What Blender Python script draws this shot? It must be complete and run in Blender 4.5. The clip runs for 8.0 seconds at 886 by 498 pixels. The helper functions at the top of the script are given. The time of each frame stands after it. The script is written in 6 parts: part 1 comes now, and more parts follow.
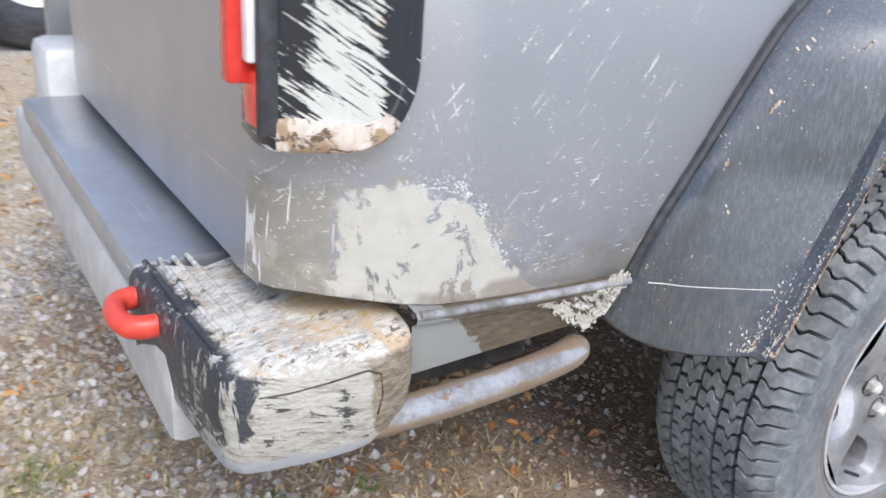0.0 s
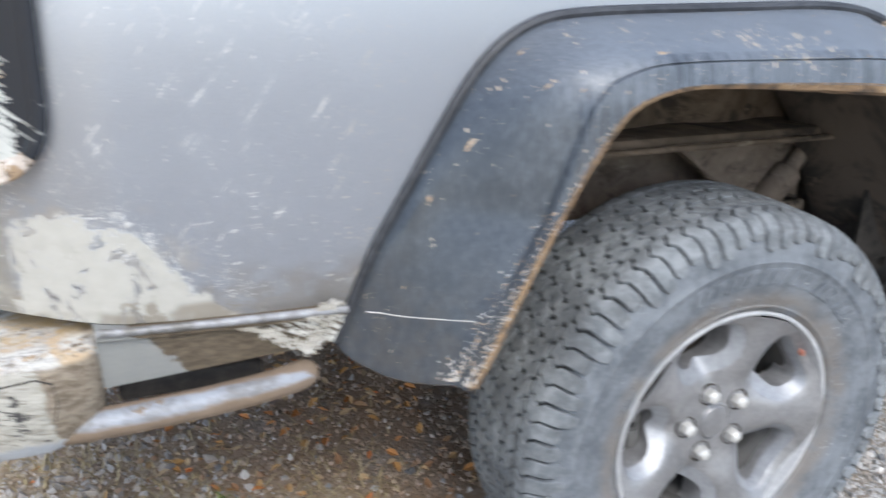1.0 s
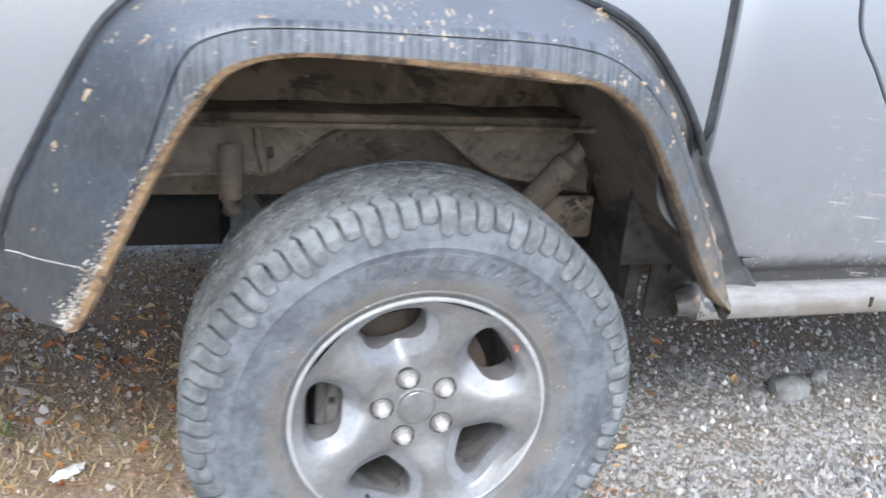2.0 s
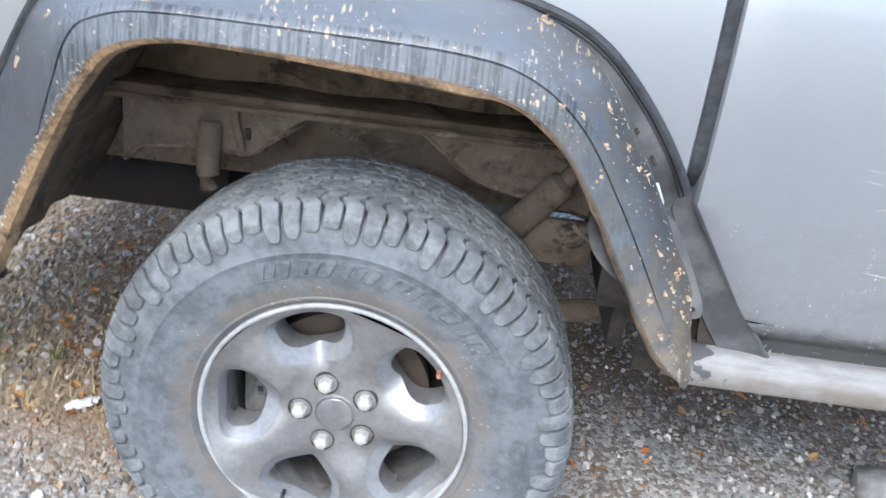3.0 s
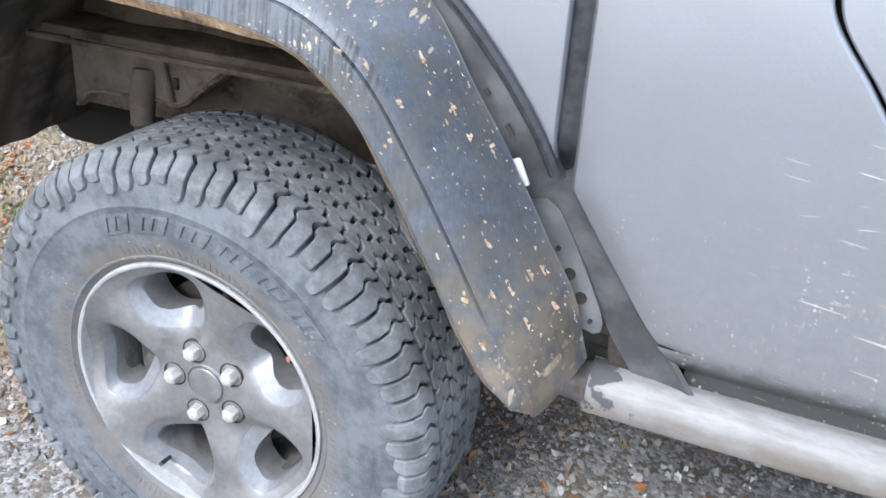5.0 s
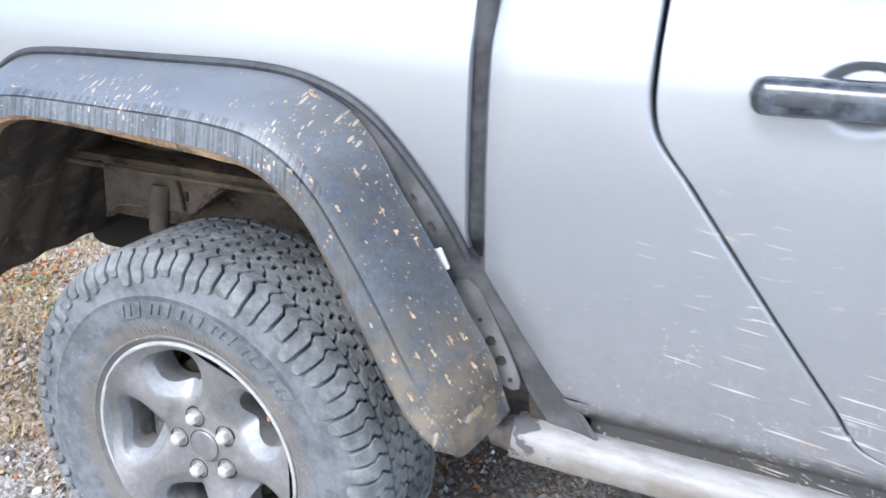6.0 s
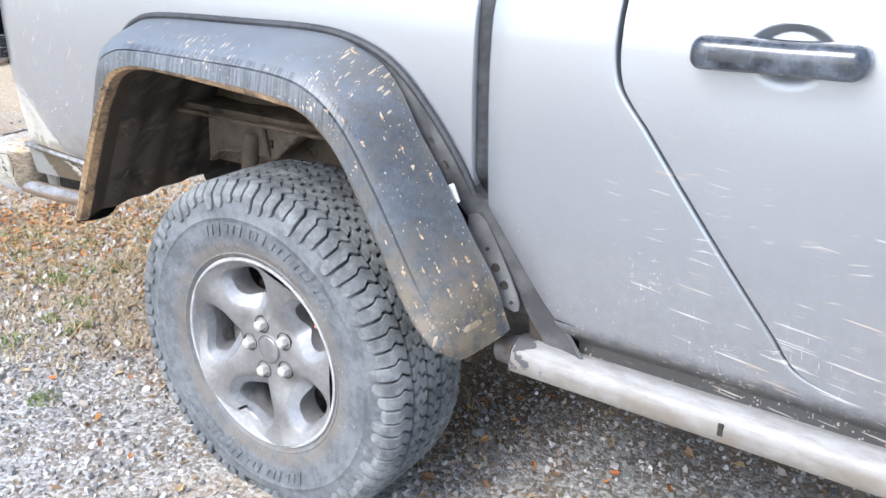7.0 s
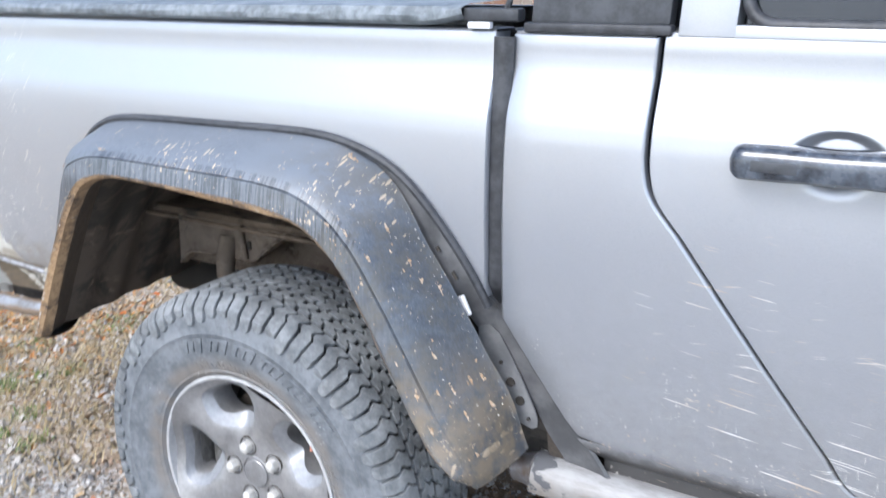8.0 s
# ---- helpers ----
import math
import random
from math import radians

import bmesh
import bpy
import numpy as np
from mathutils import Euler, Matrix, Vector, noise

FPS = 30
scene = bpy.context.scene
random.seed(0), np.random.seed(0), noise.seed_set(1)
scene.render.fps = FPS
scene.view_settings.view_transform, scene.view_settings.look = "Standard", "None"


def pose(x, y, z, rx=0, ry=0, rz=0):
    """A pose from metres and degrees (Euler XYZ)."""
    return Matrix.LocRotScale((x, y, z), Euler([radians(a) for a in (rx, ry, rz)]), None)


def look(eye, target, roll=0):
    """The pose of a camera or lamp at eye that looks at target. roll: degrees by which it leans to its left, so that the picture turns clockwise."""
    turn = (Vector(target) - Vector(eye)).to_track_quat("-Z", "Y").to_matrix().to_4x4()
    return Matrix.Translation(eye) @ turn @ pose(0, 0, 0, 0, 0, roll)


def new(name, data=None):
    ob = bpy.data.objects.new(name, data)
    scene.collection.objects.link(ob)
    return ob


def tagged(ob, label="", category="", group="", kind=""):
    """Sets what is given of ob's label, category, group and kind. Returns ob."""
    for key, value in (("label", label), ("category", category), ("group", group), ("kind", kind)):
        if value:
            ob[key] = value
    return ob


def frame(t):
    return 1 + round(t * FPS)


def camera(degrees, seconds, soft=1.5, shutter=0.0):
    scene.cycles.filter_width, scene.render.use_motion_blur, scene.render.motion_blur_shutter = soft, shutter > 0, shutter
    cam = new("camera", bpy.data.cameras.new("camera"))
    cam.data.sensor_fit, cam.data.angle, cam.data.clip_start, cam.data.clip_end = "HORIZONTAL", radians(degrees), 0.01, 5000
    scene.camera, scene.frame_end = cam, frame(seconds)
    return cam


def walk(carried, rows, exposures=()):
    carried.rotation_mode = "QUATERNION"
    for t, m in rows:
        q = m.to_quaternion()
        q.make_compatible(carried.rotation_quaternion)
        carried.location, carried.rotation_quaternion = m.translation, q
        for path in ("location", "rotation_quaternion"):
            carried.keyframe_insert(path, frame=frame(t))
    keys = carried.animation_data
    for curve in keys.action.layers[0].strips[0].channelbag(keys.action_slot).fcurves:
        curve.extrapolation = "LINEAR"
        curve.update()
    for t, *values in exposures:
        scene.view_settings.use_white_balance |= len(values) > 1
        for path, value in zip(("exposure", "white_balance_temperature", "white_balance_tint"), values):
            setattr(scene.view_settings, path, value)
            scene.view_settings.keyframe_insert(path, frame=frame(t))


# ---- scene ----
cam = camera(55.2, 8.0, soft=1.5, shutter=0.5)
PATH = [
    (0, (-1.579, -0.785, 1.197), (-0.551, 0.748, 0.427), 4.5),
    (0.3, (-1.469, -0.913, 1.208), (-0.557, 0.794, 0.428), 3.3),
    (0.5, (-1.36, -0.991, 1.205), (-0.531, 0.677, 0.475), 5.1),
    (0.8, (-1.177, -1.078, 1.232), (-0.442, 0.459, 0.52), 3.5),
    (1, (-1.073, -1.142, 1.245), (-0.3, 0.565, 0.547), 2.0),
    (1.5, (-0.74, -1.355, 1.24), (-0.09, 0.395, 0.524), 5.0),
    (2, (-0.357, -1.405, 1.249), (0.165, 0.381, 0.518), 4.9),
    (2.2, (-0.22, -1.392, 1.279), (0.187, 0.425, 0.55), 5.0),
    (3.3, (0.349, -1.277, 1.318), (0.164, 0.519, 0.458), 8.0),
    (3.5, (0.411, -1.215, 1.318), (0.184, 0.575, 0.455), 9.3),
    (4, (0.569, -1.06, 1.287), (0.203, 0.717, 0.445), 11.8),
    (4.2, (0.645, -1.016, 1.272), (0.156, 0.729, 0.425), 11.0),
    (5.3, (0.862, -1.017, 1.272), (0.178, 0.623, 0.353), 2.3),
    (5.5, (0.91, -1.075, 1.309), (0.18, 0.592, 0.479), 2.0),
    (6, (1.07, -1.205, 1.371), (0.289, 0.497, 0.668), 1.1),
    (6.5, (1.282, -1.283, 1.365), (0.327, 0.322, 0.65), 0.7),
    (7, (1.415, -1.331, 1.365), (0.353, 0.199, 0.636), 0.7),
    (7.5, (1.362, -1.299, 1.395), (0.326, 0.277, 0.729), 2.6),
    (8, (1.228, -1.278, 1.423), (0.254, 0.363, 0.825), -0.1),
]
EXPOSURE = [(0.0, 1.05, 6250, 10), (1.0, 1.0, 6150, 8), (2.0, 1.29, 6130, 8), (4.0, 1.24, 6020, 8), (6.0, 1.36, 6060, 9), (7.0, 1.45, 6200, 9), (8.0, 1.29, 6060, 9)]
walk(cam, [(t, look(eye, target, roll)) for t, eye, target, roll in PATH], exposures=EXPOSURE)

# ---- world and light: a bright overcast autumn day ----
SUN_ROT, SUN_EL = radians(192), radians(48)
world = bpy.data.worlds.new("world")
scene.world = world
world.use_nodes = True
wn, wl = world.node_tree.nodes, world.node_tree.links
sky = wn.new("ShaderNodeTexSky")
sky.sky_type, sky.sun_disc = "NISHITA", False
sky.sun_elevation, sky.sun_rotation = SUN_EL, SUN_ROT
sky.air_density, sky.dust_density, sky.ozone_density = 1.0, 2.0, 1.5
pale = wn.new("ShaderNodeHueSaturation")
pale.inputs["Saturation"].default_value = 0.85
wl.new(sky.outputs[0], pale.inputs["Color"])
wl.new(pale.outputs[0], wn["Background"].inputs[0])
wn["Background"].inputs[1].default_value = 0.15
sun = new("sun", bpy.data.lights.new("sun", "SUN"))
sun.data.energy, sun.data.angle, sun.data.color = 0.9, radians(25), (1.0, 0.98, 0.95)
sun.matrix_world = look((0, 0, 0), (-math.sin(SUN_ROT) * math.cos(SUN_EL), -math.cos(SUN_ROT) * math.cos(SUN_EL), -math.sin(SUN_EL)))


# ---- materials ----
class Mat:
    """A node material with short helpers."""

    def __init__(self, name, rough=0.6, metal=0.0, spec=0.5, coat=0.0):
        self.m = bpy.data.materials.new(name)
        self.m.use_nodes = True
        self.n, self.l = self.m.node_tree.nodes, self.m.node_tree.links
        self.b = self.n["Principled BSDF"]
        self.b.inputs["Roughness"].default_value = rough
        self.b.inputs["Metallic"].default_value = metal
        self.b.inputs["Specular IOR Level"].default_value = spec
        self.b.inputs["Coat Weight"].default_value = coat
        self.b.inputs["Coat Roughness"].default_value = 0.12
        self.co = self.n.new("ShaderNodeTexCoord").outputs["Object"]

    def put(self, value, socket):
        if hasattr(value, "links"):
            self.l.new(value, socket)
        else:
            socket.default_value = (*value, 1.0) if isinstance(value, tuple) and len(value) == 3 and socket.type == "RGBA" else value

    def scaled(self, sx, sy, sz, rot=(0, 0, 0)):
        """Object coordinates, turned first and then scaled."""
        source = self.co
        if any(rot):
            turn = self.n.new("ShaderNodeMapping")
            turn.inputs["Rotation"].default_value = rot
            self.l.new(source, turn.inputs[0])
            source = turn.outputs[0]
        node = self.n.new("ShaderNodeMapping")
        node.inputs["Scale"].default_value = (sx, sy, sz)
        self.l.new(source, node.inputs[0])
        return node.outputs[0]

    def specks(self, sx, sz, turn, size, density, rare=1.5):
        """Specks or dashes of random size, 1/sx by 1/sz metres in cells; density may be a socket."""
        at = self.scaled(sx, 0.0, sz, (0, turn, 0))
        node = self.n.new("ShaderNodeTexVoronoi")
        node.inputs["Scale"].default_value = 1.0
        self.l.new(at, node.inputs["Vector"])
        sep = self.n.new("ShaderNodeSeparateColor")
        self.l.new(node.outputs["Color"], sep.inputs[0])
        limit = self.math("MULTIPLY", self.math("MULTIPLY", self.math("POWER", sep.outputs[0], rare), size), density)
        return self.step(self.math("SUBTRACT", limit, node.outputs["Distance"]), 0.0, 0.04)

    def noise(self, scale, detail=4.0, rough=0.6, at=None, distort=0.0):
        node = self.n.new("ShaderNodeTexNoise")
        node.inputs["Scale"].default_value = scale
        node.inputs["Detail"].default_value = detail
        node.inputs["Roughness"].default_value = rough
        node.inputs["Distortion"].default_value = distort
        self.l.new(at or self.co, node.inputs["Vector"])
        return node.outputs[0]

    def cells(self, scale, out="Distance", at=None, feature="F1"):
        node = self.n.new("ShaderNodeTexVoronoi")
        node.feature = feature
        node.inputs["Scale"].default_value = scale
        self.l.new(at or self.co, node.inputs["Vector"])
        return node.outputs[out]

    def step(self, value, low, high, to_low=0.0, to_high=1.0):
        node = self.n.new("ShaderNodeMapRange")
        node.interpolation_type = "SMOOTHSTEP"
        for key, v in (("Value", value), ("From Min", low), ("From Max", high), ("To Min", to_low), ("To Max", to_high)):
            self.put(v, node.inputs[key])
        return node.outputs[0]

    def math(self, op, a, b=0.0):
        node = self.n.new("ShaderNodeMath")
        node.operation = op
        self.put(a, node.inputs[0])
        self.put(b, node.inputs[1])
        return node.outputs[0]

    def mix(self, fac, a, b):
        node = self.n.new("ShaderNodeMix")
        node.data_type = "RGBA"
        self.put(fac, node.inputs["Factor"])
        self.put(a, node.inputs[6])
        self.put(b, node.inputs[7])
        return node.outputs[2]

    def lerp(self, fac, a, b):
        node = self.n.new("ShaderNodeMix")
        self.put(fac, node.inputs["Factor"])
        self.put(a, node.inputs[2])
        self.put(b, node.inputs[3])
        return node.outputs[0]

    def xyz(self):
        node = self.n.new("ShaderNodeSeparateXYZ")
        self.l.new(self.co, node.inputs[0])
        return node.outputs

    def island(self):
        return self.n.new("ShaderNodeNewGeometry").outputs["Random Per Island"]

    def color(self, v):
        self.put(v, self.b.inputs["Base Color"])
        return self

    def set(self, key, v):
        self.put(v, self.b.inputs[key])
        return self

    def bump(self, height, strength=0.3, dist=0.002):
        node = self.n.new("ShaderNodeBump")
        node.inputs["Strength"].default_value = strength
        node.inputs["Distance"].default_value = dist
        self.l.new(height, node.inputs["Height"])
        self.l.new(node.outputs[0], self.b.inputs["Normal"])
        return self


CLAY, CLAY_DARK, RUST_CLAY = (0.52, 0.46, 0.37), (0.24, 0.20, 0.15), (0.42, 0.27, 0.13)


def silver_paint(muddy):
    """Dusty silver metallic lacquer; the tail end of the bed carries dried mud."""
    m = Mat("silver_paint_muddy" if muddy else "silver_paint", 0.34, 0.8, 0.5, 0.5)
    flake = m.noise(1400, 2)
    dust = m.noise(5, 6, 0.7)
    col = m.mix(m.step(flake, 0.3, 0.7), (0.37, 0.384, 0.412), (0.47, 0.486, 0.517))
    x, y, z = m.xyz()
    # dry road-dust film, thicker to the sill, dark in place of the reflected ground
    dust_shade = m.math("MULTIPLY", m.step(dust, 0.30, 0.75), m.step(z, 1.05, 0.60, 0.02, 0.6))
    col = m.mix(dust_shade, col, (0.20, 0.196, 0.19))
    crumble = m.step(m.noise(210, 2), 0.34, 0.56)
    if not muddy:
        ahead = m.step(x, 0.74, 0.98, 0.22, 1.0)
        low = m.math("MULTIPLY", m.math("MULTIPLY", m.step(z, 1.18, 0.84, 0.0, 1.0), ahead), m.step(m.noise(2.6, 3, 0.6), 0.30, 0.58, 0.2, 1.0))
        dash = m.specks(11, 330, radians(-7), 0.72, low, 9.0)
        dash4 = m.specks(16, 360, radians(9), 0.70, m.math("MULTIPLY", low, m.step(m.noise(2.1, 3), 0.36, 0.56)), 8.0)
        dash = m.math("MAXIMUM", dash, dash4)
        dash2 = m.specks(24, 330, radians(5), 0.55, m.math("MULTIPLY", m.math("MULTIPLY", m.step(z, 1.10, 0.74), ahead), m.step(m.noise(3.1, 3), 0.32, 0.58)), 11.0)
        dash3 = m.specks(520, 40, radians(6), 0.40, m.math("MULTIPLY", m.step(z, 0.90, 0.70), m.step(m.noise(4, 3), 0.40, 0.60)), 6.0)
        dots = m.specks(170, 150, 0.0, 0.55, m.math("MULTIPLY", m.step(z, 1.0, 0.66), m.step(m.noise(6, 3), 0.30, 0.60)), 4.0)
        cover = m.math("MAXIMUM", m.math("MAXIMUM", dash, dash3), m.math("MAXIMUM", dash2, dots))
        cover = m.math("MAXIMUM", m.math("MULTIPLY", cover, m.math("MULTIPLY", crumble, 0.62)), m.math("MULTIPLY", dash, 0.68))
        tone = m.mix(m.step(m.noise(8, 3), 0.40, 0.58), (0.62, 0.50, 0.38), (0.80, 0.78, 0.75))
        # road dirt along the foot, darkened for the shade where the body turns under
        dirt_shade = m.step(m.math("ADD", z, m.math("MULTIPLY", m.math("SUBTRACT", m.noise(40, 5, 0.7), 0.5), 0.05)), 0.634, 0.590)
        col = m.mix(m.math("MULTIPLY", dirt_shade, 0.9), col, (0.05, 0.046, 0.043))
        dust_shade = m.math("MAXIMUM", dust_shade, dirt_shade)
    else:
        edge = m.noise(9, 7, 0.74, distort=0.4)
        # dried splash up from the bumper: a level top between two shoulders, cut off sharply towards the tail
        fall = m.math("MULTIPLY", m.math("MAXIMUM", m.math("ADD", x, 1.035), 0.0), 1.12)
        fall2 = m.math("MULTIPLY", m.math("MAXIMUM", m.math("SUBTRACT", -1.10, x), 0.0), 0.35)
        height = m.math("SUBTRACT", m.math("SUBTRACT", m.math("SUBTRACT", 0.872, fall), fall2), z)
        deep = m.math("ADD", height, m.math("MULTIPLY", m.math("SUBTRACT", edge, 0.5), 0.22))
        sheet = m.step(deep, -0.002, 0.008)
        gaps = m.step(m.noise(13, 5, 0.7, m.scaled(1, 1, 0.6), 0.5), 0.62, 0.59)
        left = m.step(m.math("ADD", x, m.math("MULTIPLY", m.math("SUBTRACT", m.noise(22, 6, 0.7), 0.5), 0.07)), -1.160, -1.168)
        sheet = m.math("MULTIPLY", m.math("MULTIPLY", sheet, gaps), m.math("SUBTRACT", 1.0, left))
        drips = m.math("MULTIPLY", m.step(m.noise(1.0, 3, 0.6, m.scaled(130, 0, 7)), 0.585, 0.62), m.math("MULTIPLY", m.step(x, -1.13, -1.17), m.step(z, 0.90, 0.86)))
        rim = m.math("MULTIPLY", m.step(deep, -0.10, 0.0), m.step(x, -1.16, -1.05, 0.25, 1.0))
        patchy = m.step(m.noise(22, 4, 0.7), 0.40, 0.60, 0.25, 1.0)
        halo = m.specks(260, 150, radians(40), 0.62, m.math("MULTIPLY", rim, patchy))
        halo2 = m.specks(420, 300, radians(36), 0.66, m.math("MULTIPLY", rim, patchy))
        halo3 = m.specks(480, 130, radians(44), 0.50, m.math("MULTIPLY", m.step(deep, -0.17, -0.02), patchy))
        wide = m.math("MULTIPLY", m.step(x, -0.30, -0.72, 0.22, 1.0), m.step(m.noise(2.4, 2), 0.30, 0.58, 0.3, 1.0))
        dash = m.specks(480, 26, radians(-36), 0.70, wide, 20.0)
        dash2 = m.specks(460, 34, radians(22), 0.58, m.math("MULTIPLY", wide, m.step(m.noise(3.3, 2), 0.44, 0.60)), 12.0)
        dash3 = m.specks(60, 380, radians(5), 0.8, m.math("MULTIPLY", wide, m.step(z, 1.0, 0.84)), 12.0)
        dots = m.specks(240, 210, 0.0, 0.50, wide, 12.0)
        fine = m.math("MULTIPLY", m.math("MAXIMUM", m.math("MAXIMUM", dash, dots), m.math("MAXIMUM", dash2, dash3)), crumble)
        spat = m.math("MAXIMUM", m.math("MAXIMUM", halo, halo2), m.math("MAXIMUM", m.math("MAXIMUM", fine, halo3), drips))
        cover = m.math("MAXIMUM", sheet, spat)
        tone = m.mix(m.noise(45, 5), (0.41, 0.39, 0.34), (0.55, 0.53, 0.475))
        tone = m.mix(m.math("MULTIPLY", m.math("SUBTRACT", 1.0, sheet), 0.8), tone, m.mix(m.step(x, -0.62, -0.80), (0.54, 0.47, 0.38), (0.68, 0.67, 0.64)))
        damp = m.step(m.noise(10, 5, 0.7, m.scaled(1, 1, 0.7)), 0.55, 0.58)
        foot = m.math("MAXIMUM", m.math("MULTIPLY", damp, m.step(z, 0.86, 0.75)), m.math("MULTIPLY", m.step(z, 0.738, 0.724), m.step(m.noise(7, 3), 0.40, 0.5)))
        tone = m.mix(m.math("MULTIPLY", foot, 0.85), tone, (0.27, 0.235, 0.185))
        # thin brown film low on the panel beside the flare
        haze = m.math("MULTIPLY", m.step(z, 0.80, 0.745), m.math("MULTIPLY", m.step(m.noise(18, 5), 0.36, 0.6), 0.55))
        col = m.mix(haze, col, (0.30, 0.26, 0.205))
        film2 = m.math("MULTIPLY", m.math("MULTIPLY", m.step(x, -1.150, -1.180), m.step(m.math("ADD", z, m.math("MULTIPLY", edge, 0.05)), 0.915, 0.895)), m.step(m.noise(25, 5, 0.7), 0.25, 0.55, 0.6, 0.95))
        col = m.mix(film2, col, m.mix(m.noise(60, 4), (0.21, 0.19, 0.155), (0.32, 0.30, 0.255)))
        warm = m.math("MULTIPLY", m.math("MULTIPLY", m.step(deep, -0.07, 0.0), m.step(m.noise(16, 4), 0.48, 0.62)), 0.5)
        col = m.mix(warm, col, (0.50, 0.45, 0.38))
    if muddy:
        dust_shade = m.math("MAXIMUM", dust_shade, film2)
    m.color(m.mix(cover, col, tone))
    m.set("Metallic", m.lerp(m.math("MAXIMUM", cover, dust_shade), 0.68, 0.0))
    m.set("Coat Weight", m.lerp(m.math("MAXIMUM", cover, dust_shade), 0.4, 0.0))
    m.set("Roughness", m.lerp(cover, m.step(dust, 0.2, 0.8, 0.31, 0.45), 0.9))
    m.bump(m.math("ADD", sheet if muddy else dust_shade, m.math("MULTIPLY", m.noise(150, 4), 0.10)), 0.35, 0.001)
    return m.m


def black_plastic():
    """Grained black plastic, chalky with dust and rain streaks; its crest is paled and its hind leg darkened as lit."""
    m = Mat("black_plastic", 0.4, 0.0, 0.85)
    streak = m.noise(1.0, 5, 0.75, m.scaled(230, 230, 14))
    x, y, z = m.xyz()
    blot = m.noise(5, 5, 0.65)
    rear = m.step(x, -0.25, -0.45, 0.35, 1.0)
    fac = m.math("ADD", m.math("MULTIPLY", m.math("MULTIPLY", m.step(streak, 0.42, 0.66), rear), 0.85), m.step(blot, 0.3, 0.75, 0.0, 0.36))
    # dust on crest and front, the crest paled further for sky light on it
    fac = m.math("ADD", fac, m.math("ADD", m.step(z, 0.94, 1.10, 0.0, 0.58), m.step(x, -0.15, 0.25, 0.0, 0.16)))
    fac = m.math("ADD", fac, m.step(m.noise(38, 7, 0.8), 0.32, 0.72, -0.14, 0.22))
    run = m.math("MULTIPLY", m.math("MULTIPLY", m.step(y, -0.1365, -0.1395), m.step(z, 0.96, 1.0)), m.step(m.noise(1.0, 3, 0.6, m.scaled(150, 0, 5)), 0.47, 0.56))
    fac = m.math("SUBTRACT", fac, m.math("MULTIPLY", run, 0.55))
    # hind leg darkened in the colour for the way it faces
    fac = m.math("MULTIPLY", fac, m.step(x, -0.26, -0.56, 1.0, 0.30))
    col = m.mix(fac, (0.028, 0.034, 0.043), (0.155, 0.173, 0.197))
    tan = m.math("MULTIPLY", m.step(m.noise(14, 7, 0.8), 0.42, 0.60), m.step(x, 0.05, 0.45, 0.0, 0.62))
    col = m.mix(tan, col, (0.118, 0.104, 0.078))
    some = m.math("MULTIPLY", m.step(m.noise(6, 3), 0.36, 0.62), m.step(x, -0.05, -0.35, 1.0, 0.55))
    spots = m.math("MAXIMUM", m.specks(210, 90, radians(10), 0.70, some, 7.0), m.specks(300, 210, 0.0, 0.5, some, 4.0))
    col = m.mix(spots, col, m.mix(m.noise(9, 2), (0.54, 0.48, 0.39), (0.50, 0.36, 0.21)))
    brown = m.math("MULTIPLY", m.step(m.noise(24, 5, 0.7), 0.36, 0.62), m.step(z, 0.86, 0.62))
    brown = m.math("MULTIPLY", brown, m.step(x, -0.1, 0.3, 0.15, 1.0))
    col = m.mix(m.math("MULTIPLY", brown, 0.85), col, (0.225, 0.175, 0.115))
    m.color(col).set("Roughness", m.step(fac, 0, 1, 0.28, 0.50))
    m.bump(m.math("ADD", m.noise(900, 2), m.math("MULTIPLY", spots, 1.5)), 0.25, 0.0008)
    return m.m


def lip_clay():
    """Rust-brown clay clinging in patches to the black inner edge of the arch."""
    m = Mat("dried_clay_edge", 0.95)
    n, big, mid = m.noise(90, 6, 0.75), m.noise(8, 4, 0.65), m.noise(30, 6, 0.75, None, 0.5)
    x, y, z = m.xyz()
    clay = m.mix(m.step(m.math("ADD", m.math("MULTIPLY", n, 0.5), m.math("MULTIPLY", big, 0.5)), 0.38, 0.62), (0.17, 0.105, 0.06), (0.43, 0.285, 0.155))
    clay = m.mix(m.step(mid, 0.60, 0.66, 0.0, 0.8), clay, (0.56, 0.47, 0.36))
    bare = m.mix(n, (0.035, 0.031, 0.028), (0.115, 0.088, 0.065))
    here = m.step(m.math("ADD", m.math("MULTIPLY", mid, 0.55), m.math("MULTIPLY", big, 0.45)), 0.40, 0.50, 0.0, 1.0)
    here = m.math("MULTIPLY", here, m.step(x, 0.10, 0.36, 1.0, 0.35))
    inner = m.step(m.math("ADD", y, m.math("MULTIPLY", m.math("SUBTRACT", mid, 0.5), 0.05)), -0.142, -0.126, 1.0, 0.08)
    m.color(m.mix(m.math("MULTIPLY", here, inner), bare, clay))
    return m.bump(m.math("ADD", n, mid), 0.7, 0.003).m


def plain(name, col, col2, rough, scale=40, metal=0.0, bump=0.2, dist=0.001, spec=0.5, coat=0.0):
    m = Mat(name, rough, metal, spec, coat)
    n = m.noise(scale, 6, 0.68)
    big = m.noise(scale / 8, 3)
    m.color(m.mix(m.step(m.math("ADD", m.math("MULTIPLY", n, 0.6), m.math("MULTIPLY", big, 0.4)), 0.36, 0.64), col, col2))
    m.set("Roughness", m.step(n, 0.2, 0.8, max(rough - 0.1, 0.02), min(rough + 0.12, 1)))
    return m.bump(n, bump, dist).m


